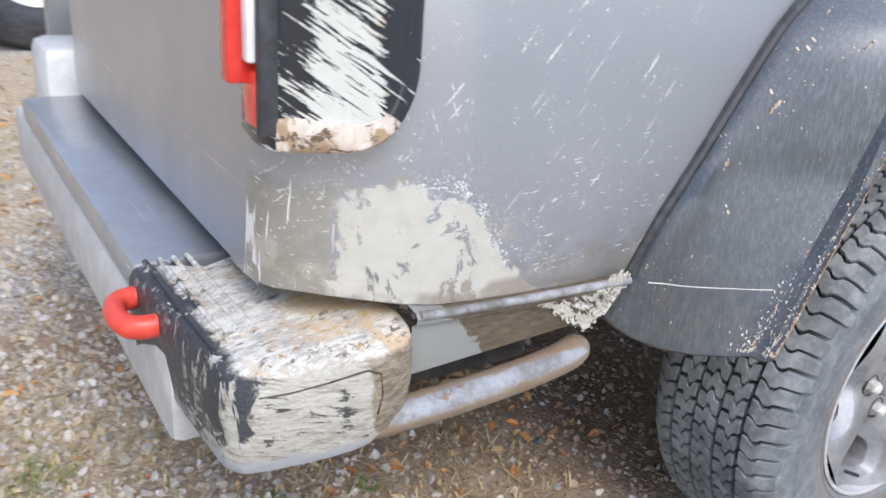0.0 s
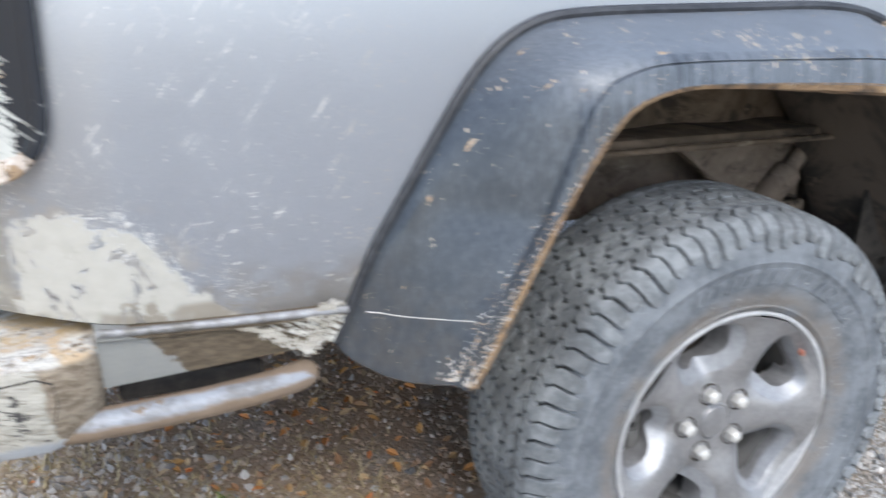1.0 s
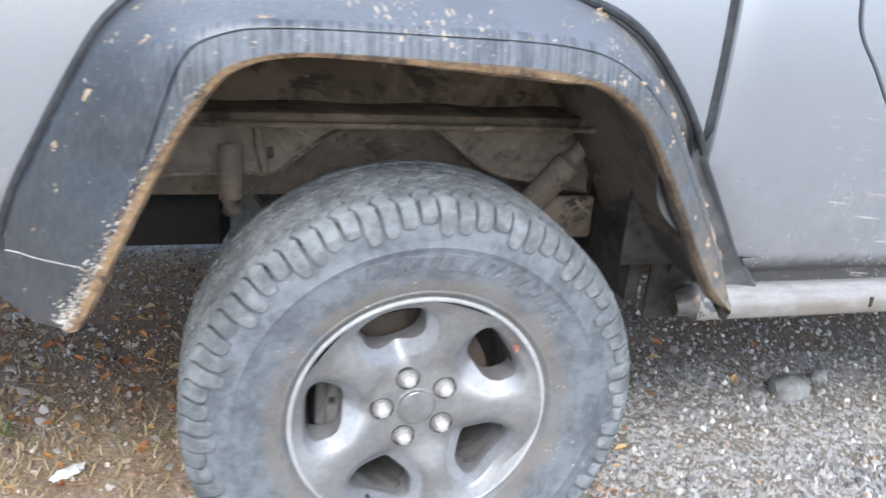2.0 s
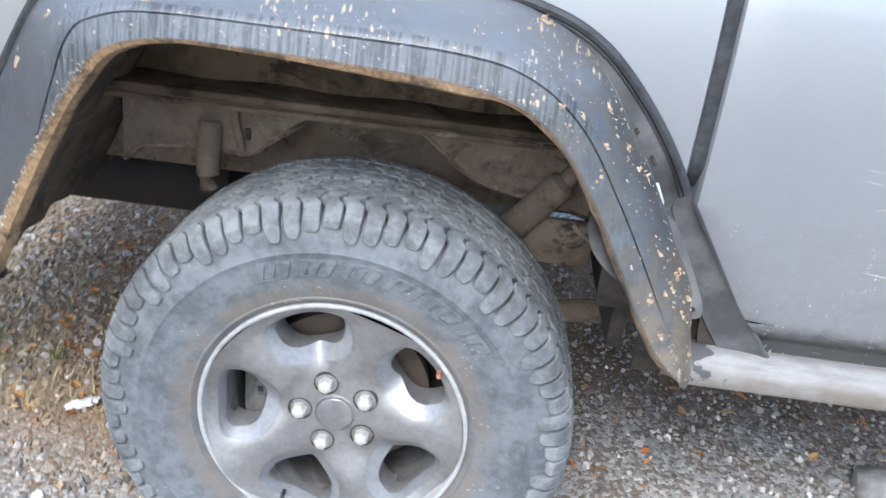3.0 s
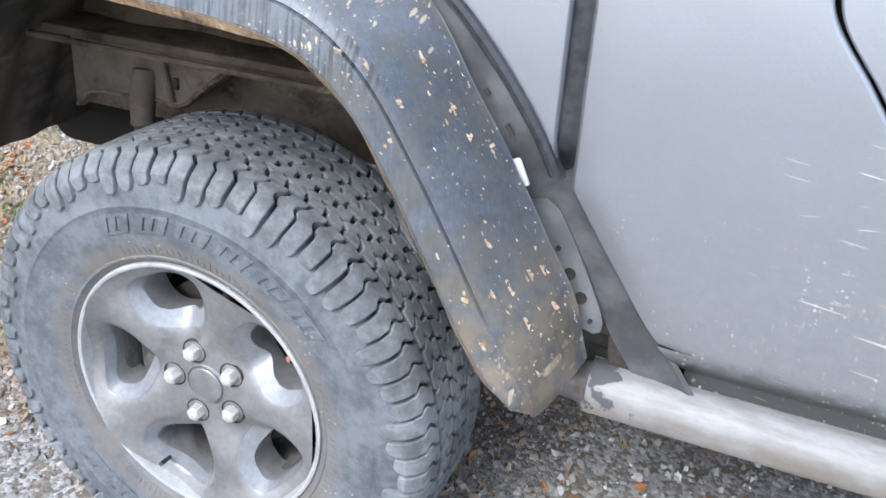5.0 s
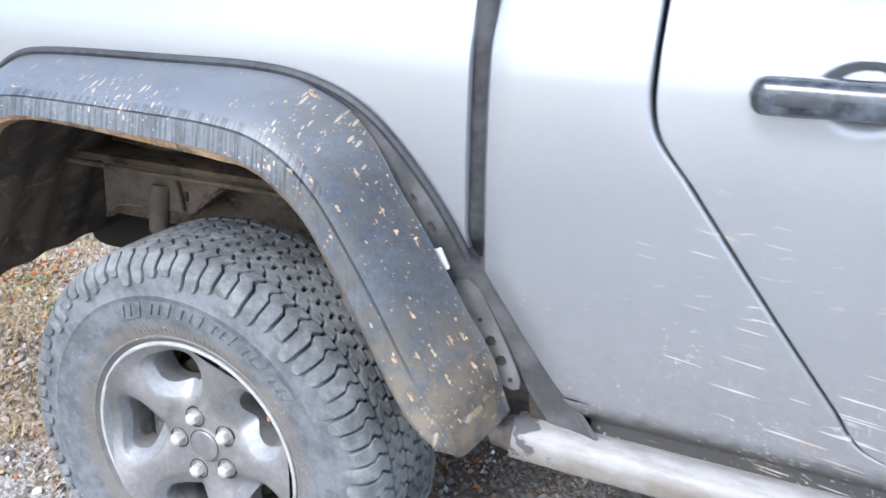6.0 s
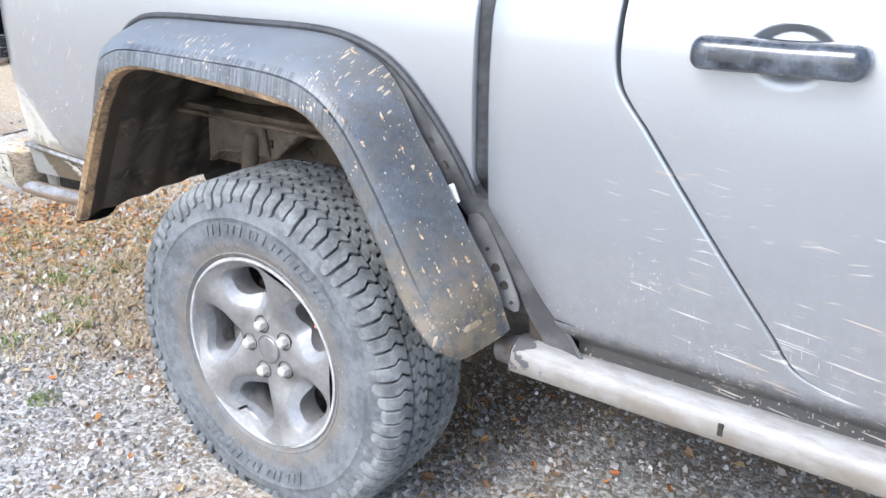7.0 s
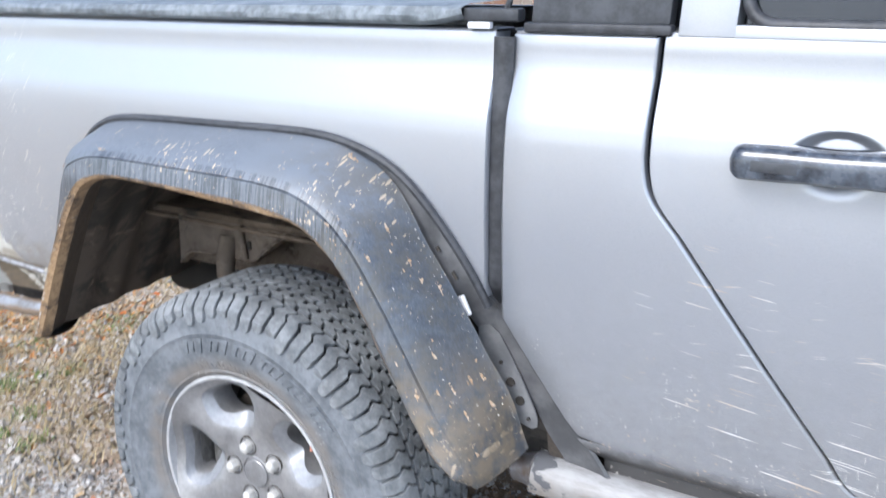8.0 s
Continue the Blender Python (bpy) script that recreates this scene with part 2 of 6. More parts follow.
def muddy_plastic():
    """Black plastic under streaked and caked mud: slanting crusts on top, a pale scratched sheet on the side."""
    m = Mat("mud_caked_plastic", 0.6)
    x, y, z = m.xyz()
    edge = m.noise(14, 7, 0.75, None, 0.8)
    fine = m.noise(80, 6, 0.75, m.scaled(0.5, 0.6, 1.6), 0.6)
    slant = m.noise(1.0, 6, 0.74, m.scaled(26, 62, 62, (0, 0, radians(-14))), 0.7)
    slant2 = m.noise(1.0, 5, 0.7, m.scaled(48, 120, 120, (0, 0, radians(-22))), 0.5)
    lump = m.noise(17, 6, 0.72, None, 0.7)
    # the top: white, grey and peach crusts streaked over one another, black showing through
    crust = m.mix(m.step(slant, 0.44, 0.56), (0.66, 0.63, 0.57), (0.43, 0.40, 0.36))
    crust = m.mix(m.math("MULTIPLY", m.step(lump, 0.47, 0.56), m.step(x, -1.30, -1.16, 0.45, 1.0)), crust, (0.56, 0.42, 0.27))
    crust = m.mix(m.step(m.math("ADD", m.math("MULTIPLY", slant2, 0.6), m.math("MULTIPLY", edge, 0.4)), 0.535, 0.575), crust, (0.70, 0.68, 0.63))
    crust = m.mix(m.step(slant2, 0.42, 0.37, 0.0, 0.9), crust, (0.19, 0.155, 0.115))
    ochre = m.math("MULTIPLY", m.step(y, 0.035, 0.085), m.step(m.noise(20, 5, 0.7), 0.38, 0.52))
    crust = m.mix(m.math("MULTIPLY", ochre, m.step(x, -1.25, -1.14, 0.0, 0.85)), crust, (0.58, 0.42, 0.22))
    gaps = m.step(m.math("ADD", m.math("MULTIPLY", slant, 0.5), m.math("MULTIPLY", lump, 0.5)), m.step(x, -1.328, -1.26, 0.50, 0.66), m.step(x, -1.328, -1.26, 0.46, 0.62))
    rim = m.step(m.math("ADD", x, m.math("MULTIPLY", m.math("SUBTRACT", edge, 0.5), 0.05)), -1.313, -1.299)
    pale = m.step(m.noise(1.0, 3, 0.6, m.scaled(60, 26, 14)), 0.58, 0.62)
    top_cover = m.math("MULTIPLY", gaps, m.math("MAXIMUM", rim, m.math("MULTIPLY", pale, 0.8)))
    # the side: grey-beige sheet with oblique scratches, black with pale runs towards the tail, brown at the front end
    scratch = m.noise(1.0, 5, 0.75, m.scaled(20, 20, 150, (0, radians(-12), 0)), 0.4)
    side = m.mix(m.step(fine, 0.34, 0.66), (0.57, 0.545, 0.475), (0.40, 0.375, 0.315))
    side = m.mix(m.step(scratch, 0.53, 0.58, 0.0, 0.8), side, (0.30, 0.27, 0.22))
    side = m.mix(m.step(m.math("ADD", m.math("MULTIPLY", scratch, 0.5), m.math("MULTIPLY", lump, 0.5)), 0.555, 0.575), side, (0.07, 0.066, 0.062))
    wedge = m.math("ADD", m.math("ADD", x, m.math("MULTIPLY", m.math("SUBTRACT", edge, 0.5), 0.06)), m.math("MULTIPLY", m.math("SUBTRACT", z, 0.62), 0.25))
    side = m.mix(m.step(wedge, -1.150, -1.142), side, m.mix(m.step(fine, 0.35, 0.65), (0.155, 0.118, 0.08), (0.36, 0.30, 0.225)))
    low = m.step(m.math("ADD", z, m.math("MULTIPLY", m.math("SUBTRACT", edge, 0.5), 0.04)), 0.566, 0.556)
    side = m.mix(low, side, m.mix(fine, (0.34, 0.355, 0.38), (0.50, 0.51, 0.52)))
    run = m.step(m.noise(1.0, 4, 0.6, m.scaled(95, 60, 9, (0, radians(8), 0)), 0.8), 0.545, 0.575)
    back = m.step(m.math("ADD", m.math("ADD", x, m.math("MULTIPLY", m.math("SUBTRACT", lump, 0.5), 0.16)), m.math("MULTIPLY", m.math("SUBTRACT", 0.68, z), 0.45)), -1.278, -1.268)
    side_cover = m.math("MAXIMUM", back, m.math("MULTIPLY", run, m.step(x, -1.342, -1.315, 0.35, 1.0)))
    upper = m.step(m.math("ADD", z, m.math("MULTIPLY", m.math("SUBTRACT", edge, 0.5), 0.012)), 0.672, 0.680)
    cover = m.lerp(upper, side_cover, top_cover)
    m.color(m.mix(cover, m.mix(fine, (0.022, 0.025, 0.031), (0.065, 0.07, 0.08)), m.mix(upper, side, crust)))
    m.set("Roughness", m.lerp(cover, 0.35, 0.92))
    return m.bump(m.math("ADD", m.math("ADD", cover, m.math("MULTIPLY", fine, 1.2)), m.math("MULTIPLY", slant, 1.4)), 0.7, 0.005).m


def lamp_black():
    """Smoked lamp lens under splashes of pale mud."""
    m = Mat("smoked_lens_muddy", 0.18, 0.0, 0.5, 0.4)
    thin = m.noise(1.0, 3, 0.6, m.scaled(13, 13, 230, (0, radians(-36), 0)), 0.25)
    thin2 = m.noise(1.0, 3, 0.6, m.scaled(30, 30, 420, (0, radians(-30), 0)), 0.3)
    broad = m.noise(13, 4, 0.6, None, 0.5)
    x, y, z = m.xyz()
    mid = m.math("SUBTRACT", m.step(z, 1.16, 1.0, -0.02, 0.13), m.step(x, -1.199, -1.229, 0.0, 0.13))
    mid = m.math("SUBTRACT", mid, m.step(x, -1.149, -1.126, 0.0, 0.20))
    body = m.math("ADD", m.math("ADD", m.math("MULTIPLY", thin, 0.66), m.math("MULTIPLY", thin2, 0.42)), m.math("ADD", m.math("MULTIPLY", broad, 0.22), mid))
    cover = m.step(body, 0.694, 0.716)
    tone = m.mix(m.noise(60, 4), (0.44, 0.44, 0.40), (0.60, 0.60, 0.555))
    ochre = m.math("MULTIPLY", m.step(m.noise(22, 4), 0.54, 0.60), m.step(x, -1.164, -1.134))
    tone = m.mix(ochre, tone, (0.50, 0.36, 0.20))
    m.color(m.mix(cover, (0.018, 0.021, 0.027), tone))
    m.set("Roughness", m.lerp(cover, 0.16, 0.9)).set("Coat Weight", m.lerp(cover, 0.4, 0.0))
    return m.bump(cover, 0.5, 0.002).m


def crusted(name, base, films, rough, scale, dist=0.003):
    """A surface with patches of several tones of dried mud: films of (colour, low, high) by noise."""
    m = Mat(name, rough)
    n = m.noise(scale, 7, 0.72, None, 0.6)
    col = base
    for k, (tone, low, high) in enumerate(films):
        patch = m.noise(scale * (0.5 + 0.37 * k), 6, 0.7, m.scaled(1 + 0.13 * k, 1, 1 + 0.31 * k), 0.7)
        col = m.mix(m.step(patch, low, high), col, tone)
    m.color(m.mix(m.step(n, 0.25, 0.8, 0.0, 0.35), col, (0.07, 0.055, 0.04)))
    return m.bump(n, 0.7, dist).m


def guard_paint():
    """Scuffed grey tube, earth-brown on its inner side and below; the pale band between paints a sky highlight."""
    m = Mat("scuffed_grey_tube", 0.5, 0.1, 0.5)
    n, big = m.noise(60, 6, 0.7, m.scaled(0.4, 1, 1)), m.noise(12, 6, 0.72)
    x, y, z = m.xyz()
    col = m.mix(m.step(big, 0.40, 0.62), (0.31, 0.325, 0.352), (0.17, 0.164, 0.162))
    rag = m.math("MULTIPLY", m.math("SUBTRACT", m.noise(34, 6, 0.75, m.scaled(0.35, 1, 1)), 0.5), 0.030)
    # brown above and below leaves a pale band in place of reflected sky
    inner = m.step(m.math("ADD", y, rag), 0.014, 0.020)
    under = m.step(m.math("SUBTRACT", m.math("ADD", z, rag), m.math("MULTIPLY", m.math("MAXIMUM", m.math("ADD", x, 1.0), 0.0), 0.06)), 0.573, 0.563)
    spot = m.step(m.noise(26, 6, 0.7), 0.60, 0.66)
    dust = m.math("MAXIMUM", m.math("MAXIMUM", inner, under), spot)
    m.color(m.mix(m.math("MULTIPLY", dust, 0.92), col, m.mix(n, (0.13, 0.088, 0.055), (0.31, 0.225, 0.150))))
    m.set("Roughness", m.lerp(dust, 0.5, 0.92))
    return m.bump(m.math("ADD", n, dust), 0.4, 0.0015).m


def stained_strip():
    """Painted strip under brown mud, with two pale patches."""
    m = Mat("mud_stained_paint", 0.5, 0.0, 0.5)
    n, big = m.noise(90, 6, 0.7, m.scaled(0.5, 1, 1.6)), m.noise(14, 6, 0.72, None, 0.6)
    x, y, z = m.xyz()
    col = m.mix(m.step(n, 0.3, 0.7), (0.062, 0.047, 0.031), (0.165, 0.128, 0.085))
    edge = m.math("MULTIPLY", m.math("SUBTRACT", big, 0.5), 0.12)
    hind = m.step(m.math("ADD", m.math("ADD", x, edge), m.math("MULTIPLY", m.math("SUBTRACT", z, 0.645), 0.9)), -0.965, -0.972)
    fore = m.math("MULTIPLY", m.step(m.math("ADD", m.math("ADD", x, edge), m.math("MULTIPLY", m.math("SUBTRACT", z, 0.673), 1.6)), -0.82, -0.805), m.step(z, 0.688, 0.678))
    col = m.mix(hind, col, m.mix(n, (0.20, 0.205, 0.20), (0.31, 0.305, 0.28)))
    streak = m.step(m.noise(1.0, 4, 0.7, m.scaled(40, 40, 160, (0, radians(-40), 0))), 0.46, 0.52)
    col = m.mix(m.math("MULTIPLY", fore, streak), col, (0.66, 0.64, 0.58))
    m.color(col).set("Roughness", m.step(n, 0.2, 0.8, 0.35, 0.75))
    return m.bump(m.math("ADD", n, m.math("ADD", hind, fore)), 0.5, 0.002).m


def rubber():
    """Tyre rubber with pale dust rubbed into it and brown dust beside the rim."""
    m = Mat("tyre_rubber", 0.62, 0.0, 0.5)
    n, big = m.noise(48, 6, 0.72), m.noise(9, 4, 0.65)
    x, y, z = m.xyz()
    r = m.math("SQRT", m.math("ADD", m.math("MULTIPLY", x, x), m.math("MULTIPLY", z, z)))
    fac = m.step(m.math("ADD", m.math("MULTIPLY", n, 0.5), m.math("MULTIPLY", big, 0.5)), 0.38, 0.60)
    col = m.mix(fac, (0.10, 0.11, 0.121), (0.19, 0.204, 0.219))
    ring = m.math("MULTIPLY", m.step(r, 0.305, 0.268), m.step(m.noise(16, 4), 0.34, 0.60, 0.15, 0.75))
    col = m.mix(ring, col, (0.20, 0.175, 0.15))
    # shade between the lugs, put into the colour of the groove floors
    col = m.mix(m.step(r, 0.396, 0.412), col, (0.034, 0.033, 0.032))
    scuff = m.specks(90, 160, radians(20), 0.34, m.step(m.noise(8, 3), 0.5, 0.62))
    m.color(m.mix(m.math("MULTIPLY", scuff, 0.7), col, (0.40, 0.40, 0.39)))
    return m.bump(m.math("ADD", m.noise(260, 4), m.math("MULTIPLY", n, 0.8)), 0.4, 0.0014).m


def tread_rubber():
    m = Mat("tread_rubber", 0.8, 0.0, 0.3)
    n, big = m.noise(40, 6, 0.7), m.noise(7, 3)
    fac = m.step(m.math("ADD", m.math("MULTIPLY", n, 0.5), m.math("MULTIPLY", big, 0.5)), 0.35, 0.62)
    m.color(m.mix(m.step(m.noise(13, 4, 0.7), 0.45, 0.62, 0.0, 0.55), m.mix(fac, (0.125, 0.135, 0.143), (0.275, 0.288, 0.295)), (0.085, 0.088, 0.09)))
    return m.bump(m.noise(240, 4), 0.3, 0.001).m


def alloy(name, dark, light, rough, metal):
    m = Mat(name, rough, metal, 0.5)
    n, big = m.noise(90, 5, 0.7), m.noise(14, 4)
    fac = m.step(m.math("ADD", m.math("MULTIPLY", n, 0.5), m.math("MULTIPLY", big, 0.5)), 0.25, 0.75)
    m.color(m.mix(fac, dark, light)).set("Metallic", m.lerp(fac, metal, metal * 0.5))
    return m.bump(n, 0.12, 0.0006).m


def sill_metal():
    """White-grey painted rail, scuffed, brown along its underside."""
    m = Mat("scuffed_sill_paint", 0.45, 0.0, 0.45, 0.0)
    n, big = m.noise(60, 6, 0.7, m.scaled(0.25, 1, 1)), m.noise(9, 5, 0.7)
    x, y, z = m.xyz()
    col = m.mix(m.step(n, 0.35, 0.7), (0.36, 0.355, 0.35), (0.25, 0.242, 0.234))
    col = m.mix(m.math("MULTIPLY", m.step(z, 0.545, 0.50), m.step(big, 0.30, 0.6, 0.3, 0.85)), col, (0.22, 0.185, 0.15))
    chip = m.math("MAXIMUM", m.step(m.cells(19), 0.085, 0.065), m.math("MULTIPLY", m.step(m.noise(22, 4), 0.5, 0.53), m.step(x, 0.735, 0.70)))
    m.color(m.mix(chip, col, (0.10, 0.10, 0.105))).set("Roughness", m.lerp(chip, 0.45, 0.8))
    return m.bump(n, 0.15, 0.0008).m


def ground_mat():
    """Packed gravel and earth with straw-coloured and leafy patches."""
    m = Mat("gravel_ground", 0.95, 0.0, 0.2)
    peb = m.cells(95, "Color")
    sep = m.n.new("ShaderNodeSeparateColor")
    m.l.new(peb, sep.inputs[0])
    tone = sep.outputs[0]
    dist, fine = m.cells(95), m.noise(160, 5, 0.7)
    big, mid = m.noise(0.9, 5, 0.65), m.noise(4.5, 5, 0.7)
    stone = m.mix(tone, (0.19, 0.185, 0.18), (0.62, 0.605, 0.58))
    earth = m.mix(fine, (0.145, 0.118, 0.092), (0.36, 0.305, 0.24))
    col = m.mix(m.step(m.math("ADD", mid, m.math("MULTIPLY", tone, 0.3)), 0.50, 0.72), earth, stone)
    x, y, z = m.xyz()
    # bare brown earth under the truck
    under = m.math("SUBTRACT", y, m.step(x, 0.1, 0.6, 0.0, 0.55))
    bare = m.math("MULTIPLY", m.math("MULTIPLY", m.step(under, 0.0, 0.35), m.step(y, 1.9, 1.5)), m.step(m.math("ADD", m.noise(2.6, 4), m.math("MULTIPLY", tone, 0.15)), 0.34, 0.56))
    col = m.mix(m.math("MULTIPLY", bare, 0.85), col, m.mix(m.step(mid, 0.36, 0.62), m.mix(fine, (0.22, 0.155, 0.105), (0.46, 0.34, 0.235)), m.mix(fine, (0.17, 0.105, 0.062), (0.42, 0.26, 0.145))))
    straw = m.math("ADD", big, m.math("MULTIPLY", m.math("ADD", m.step(y, 1.3, 3.2), m.step(m.math("ADD", x, m.math("MULTIPLY", m.math("SUBTRACT", mid, 0.5), 1.6)), -0.6, -2.4, 0.0, 1.15)), 0.17))
    col = m.mix(m.step(m.math("ADD", straw, m.math("MULTIPLY", mid, 0.3)), 0.66, 0.86), col, m.mix(fine, (0.34, 0.25, 0.15), m.mix(tone, (0.40, 0.31, 0.21), (0.74, 0.66, 0.54))))
    m.color(col)
    return m.bump(m.math("ADD", m.math("MULTIPLY", dist, -1.0), m.math("MULTIPLY", fine, 1.2)), 0.7, 0.004).m


def island_mat(name, cols, rough=0.9, bump=120):
    """Loose small pieces, each in a shade of its own."""
    m = Mat(name, rough, 0.0, 0.3)
    ramp = m.n.new("ShaderNodeValToRGB")
    ramp.color_ramp.interpolation = "LINEAR"
    while len(ramp.color_ramp.elements) < len(cols):
        ramp.color_ramp.elements.new(0.5)
    for k, c in enumerate(cols):
        ramp.color_ramp.elements[k].position = k / (len(cols) - 1)
        ramp.color_ramp.elements[k].color = (*c, 1)
    m.l.new(m.island(), ramp.inputs[0])
    n = m.noise(bump, 4)
    m.color(m.mix(m.step(n, 0.3, 0.9, 0.0, 0.3), ramp.outputs[0], (0.16, 0.14, 0.12)))
    return m.bump(n, 0.4, 0.001).m


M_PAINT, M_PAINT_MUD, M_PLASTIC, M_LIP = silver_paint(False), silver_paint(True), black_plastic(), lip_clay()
M_BUMPER, M_LAMP, M_RUBBER, M_TREAD, M_SILL = muddy_plastic(), lamp_black(), rubber(), tread_rubber(), sill_metal()
M_SPOKE = alloy("charcoal_alloy", (0.22, 0.216, 0.217), (0.35, 0.343, 0.34), 0.38, 0.6)
M_RIM = alloy("worn_silver_alloy", (0.34, 0.34, 0.34), (0.56, 0.555, 0.55), 0.55, 0.15)
# bevels paler and bluer than the spokes, sky light put into the colour
M_SHELF = alloy("dusty_machined_alloy", (0.24, 0.243, 0.252), (0.38, 0.387, 0.402), 0.42, 0.4)
M_NUT = plain("dusty_steel_nut", (0.50, 0.48, 0.44), (0.68, 0.66, 0.62), 0.45, 120, 0.3)
M_GASKET = plain("black_rubber_gasket", (0.022, 0.023, 0.026), (0.06, 0.062, 0.068), 0.5, 60)
M_DARK = plain("sooty_underbody", (0.02, 0.018, 0.016), (0.075, 0.065, 0.055), 0.9, 30, bump=0.4, dist=0.003)
M_DUSTY = crusted("dust_coated_steel", (0.235, 0.187, 0.145), [((0.17, 0.132, 0.098), 0.36, 0.66), ((0.07, 0.054, 0.04), 0.50, 0.72), ((0.33, 0.28, 0.225), 0.57, 0.74)], 0.92, 22)
M_LINER = crusted("brown_dusted_liner", (0.11, 0.085, 0.065), [((0.035, 0.030, 0.026), 0.42, 0.56), ((0.21, 0.155, 0.11), 0.60, 0.70)], 0.85, 9)
M_HOUSE = crusted("brown_mud_film", (0.18, 0.132, 0.092), [((0.10, 0.072, 0.047), 0.42, 0.56), ((0.04, 0.03, 0.022), 0.50, 0.62), ((0.24, 0.185, 0.13), 0.62, 0.68)], 0.9, 8)
M_BARREL = crusted("grimy_barrel", (0.13, 0.127, 0.122), [((0.05, 0.048, 0.046), 0.42, 0.56), ((0.20, 0.185, 0.165), 0.60, 0.70)], 0.7, 12)
M_BROWN = crusted("brown_wheelhouse", (0.26, 0.205, 0.155), [((0.15, 0.112, 0.08), 0.42, 0.56), ((0.045, 0.036, 0.028), 0.52, 0.62), ((0.36, 0.29, 0.22), 0.60, 0.66)], 0.9, 9)
M_LEDGE = crusted("mud_on_lamp_ledge", (0.66, 0.57, 0.49), [((0.40, 0.28, 0.17), 0.50, 0.56), ((0.13, 0.09, 0.06), 0.55, 0.60), ((0.74, 0.68, 0.62), 0.58, 0.62)], 0.85, 34)
M_GUARD, M_STRIP = guard_paint(), stained_strip()
M_BRACKET = plain("bare_grey_steel", (0.15, 0.15, 0.155), (0.27, 0.27, 0.27), 0.5, 16, 0.2)
M_EDGE = plain("dusty_grey_edge", (0.075, 0.076, 0.080), (0.175, 0.175, 0.178), 0.55, 15)
M_WHITE = plain("white_clip_plastic", (0.74, 0.74, 0.75), (0.85, 0.85, 0.85), 0.4, 60)
M_RUST = plain("rusted_tube", (0.13, 0.095, 0.07), (0.27, 0.27, 0.28), 0.4, 22, 0.5, 0.4, 0.002)
M_RED = plain("red_lamp_lens", (0.60, 0.03, 0.02), (0.75, 0.06, 0.04), 0.18, 30, coat=0.5)
M_MARK = plain("faded_orange_paint", (0.42, 0.16, 0.11), (0.50, 0.22, 0.15), 0.6, 60)
M_HOOK = plain("red_painted_steel", (0.62, 0.05, 0.03), (0.78, 0.09, 0.06), 0.4, 40)
M_CLEAR = plain("white_lamp_lens", (0.72, 0.73, 0.75), (0.85, 0.86, 0.88), 0.15, 30, coat=0.4)
M_CLOTH = plain("black_bed_cover_vinyl", (0.10, 0.115, 0.125), (0.26, 0.29, 0.31), 0.55, 45, bump=0.4)
# bluish mottling on the handle puts sky reflections into the colour
M_HANDLE = plain("gloss_black_plastic", (0.012, 0.014, 0.019), (0.095, 0.112, 0.138), 0.22, 34, bump=0.15, coat=0.6)
M_MUDLUMP = island_mat("mud_clods", [(0.76, 0.73, 0.68), (0.62, 0.58, 0.50), (0.50, 0.34, 0.19), (0.36, 0.28, 0.20), (0.16, 0.13, 0.10)], 0.95)
M_CLAYLUMP = island_mat("clay_lumps", [(0.50, 0.34, 0.21), (0.40, 0.29, 0.19), (0.58, 0.49, 0.39), (0.52, 0.38, 0.25), (0.30, 0.21, 0.14)], 0.95)
M_FLECK = island_mat("pale_flecks", [(0.62, 0.60, 0.56), (0.50, 0.46, 0.40), (0.72, 0.71, 0.69)], 0.9)
M_GROUND = ground_mat()
M_STONES = island_mat("loose_stones", [(0.14, 0.14, 0.145), (0.30, 0.295, 0.29), (0.48, 0.465, 0.45), (0.38, 0.32, 0.26), (0.85, 0.84, 0.82)], 0.9)
M_PEBBLES = island_mat("brownish_pebbles", [(0.15, 0.115, 0.088), (0.30, 0.232, 0.175), (0.44, 0.35, 0.265), (0.36, 0.21, 0.12), (0.66, 0.61, 0.55)], 0.9)
M_TAN = island_mat("tan_gravel", [(0.28, 0.255, 0.235), (0.49, 0.445, 0.40), (0.42, 0.33, 0.23), (0.55, 0.505, 0.455), (0.66, 0.63, 0.60)], 0.9)
M_LEAVES = island_mat("fallen_leaves", [(0.56, 0.17, 0.05), (0.60, 0.34, 0.12), (0.55, 0.42, 0.26), (0.30, 0.15, 0.07)], 0.8)
M_STRAW = island_mat("dry_straw", [(0.46, 0.36, 0.20), (0.58, 0.47, 0.29), (0.34, 0.25, 0.13), (0.40, 0.33, 0.18)], 0.9)
M_GRASS = island_mat("green_grass", [(0.10, 0.17, 0.04), (0.17, 0.24, 0.06), (0.26, 0.30, 0.10)], 0.8)
M_ROCK = plain("grey_field_stone", (0.20, 0.195, 0.19), (0.38, 0.37, 0.36), 0.9, 30, bump=0.6, dist=0.006)
M_PAPER = plain("white_litter", (0.72, 0.71, 0.70), (0.84, 0.84, 0.83), 0.8, 30)
M_BARK = plain("grey_bark", (0.10, 0.085, 0.07), (0.24, 0.20, 0.17), 0.95, 12, bump=0.6, dist=0.02)
M_AUTUMN = island_mat("autumn_foliage", [(0.30, 0.10, 0.04), (0.36, 0.20, 0.07), (0.22, 0.16, 0.07), (0.16, 0.15, 0.07)], 0.9, 3)


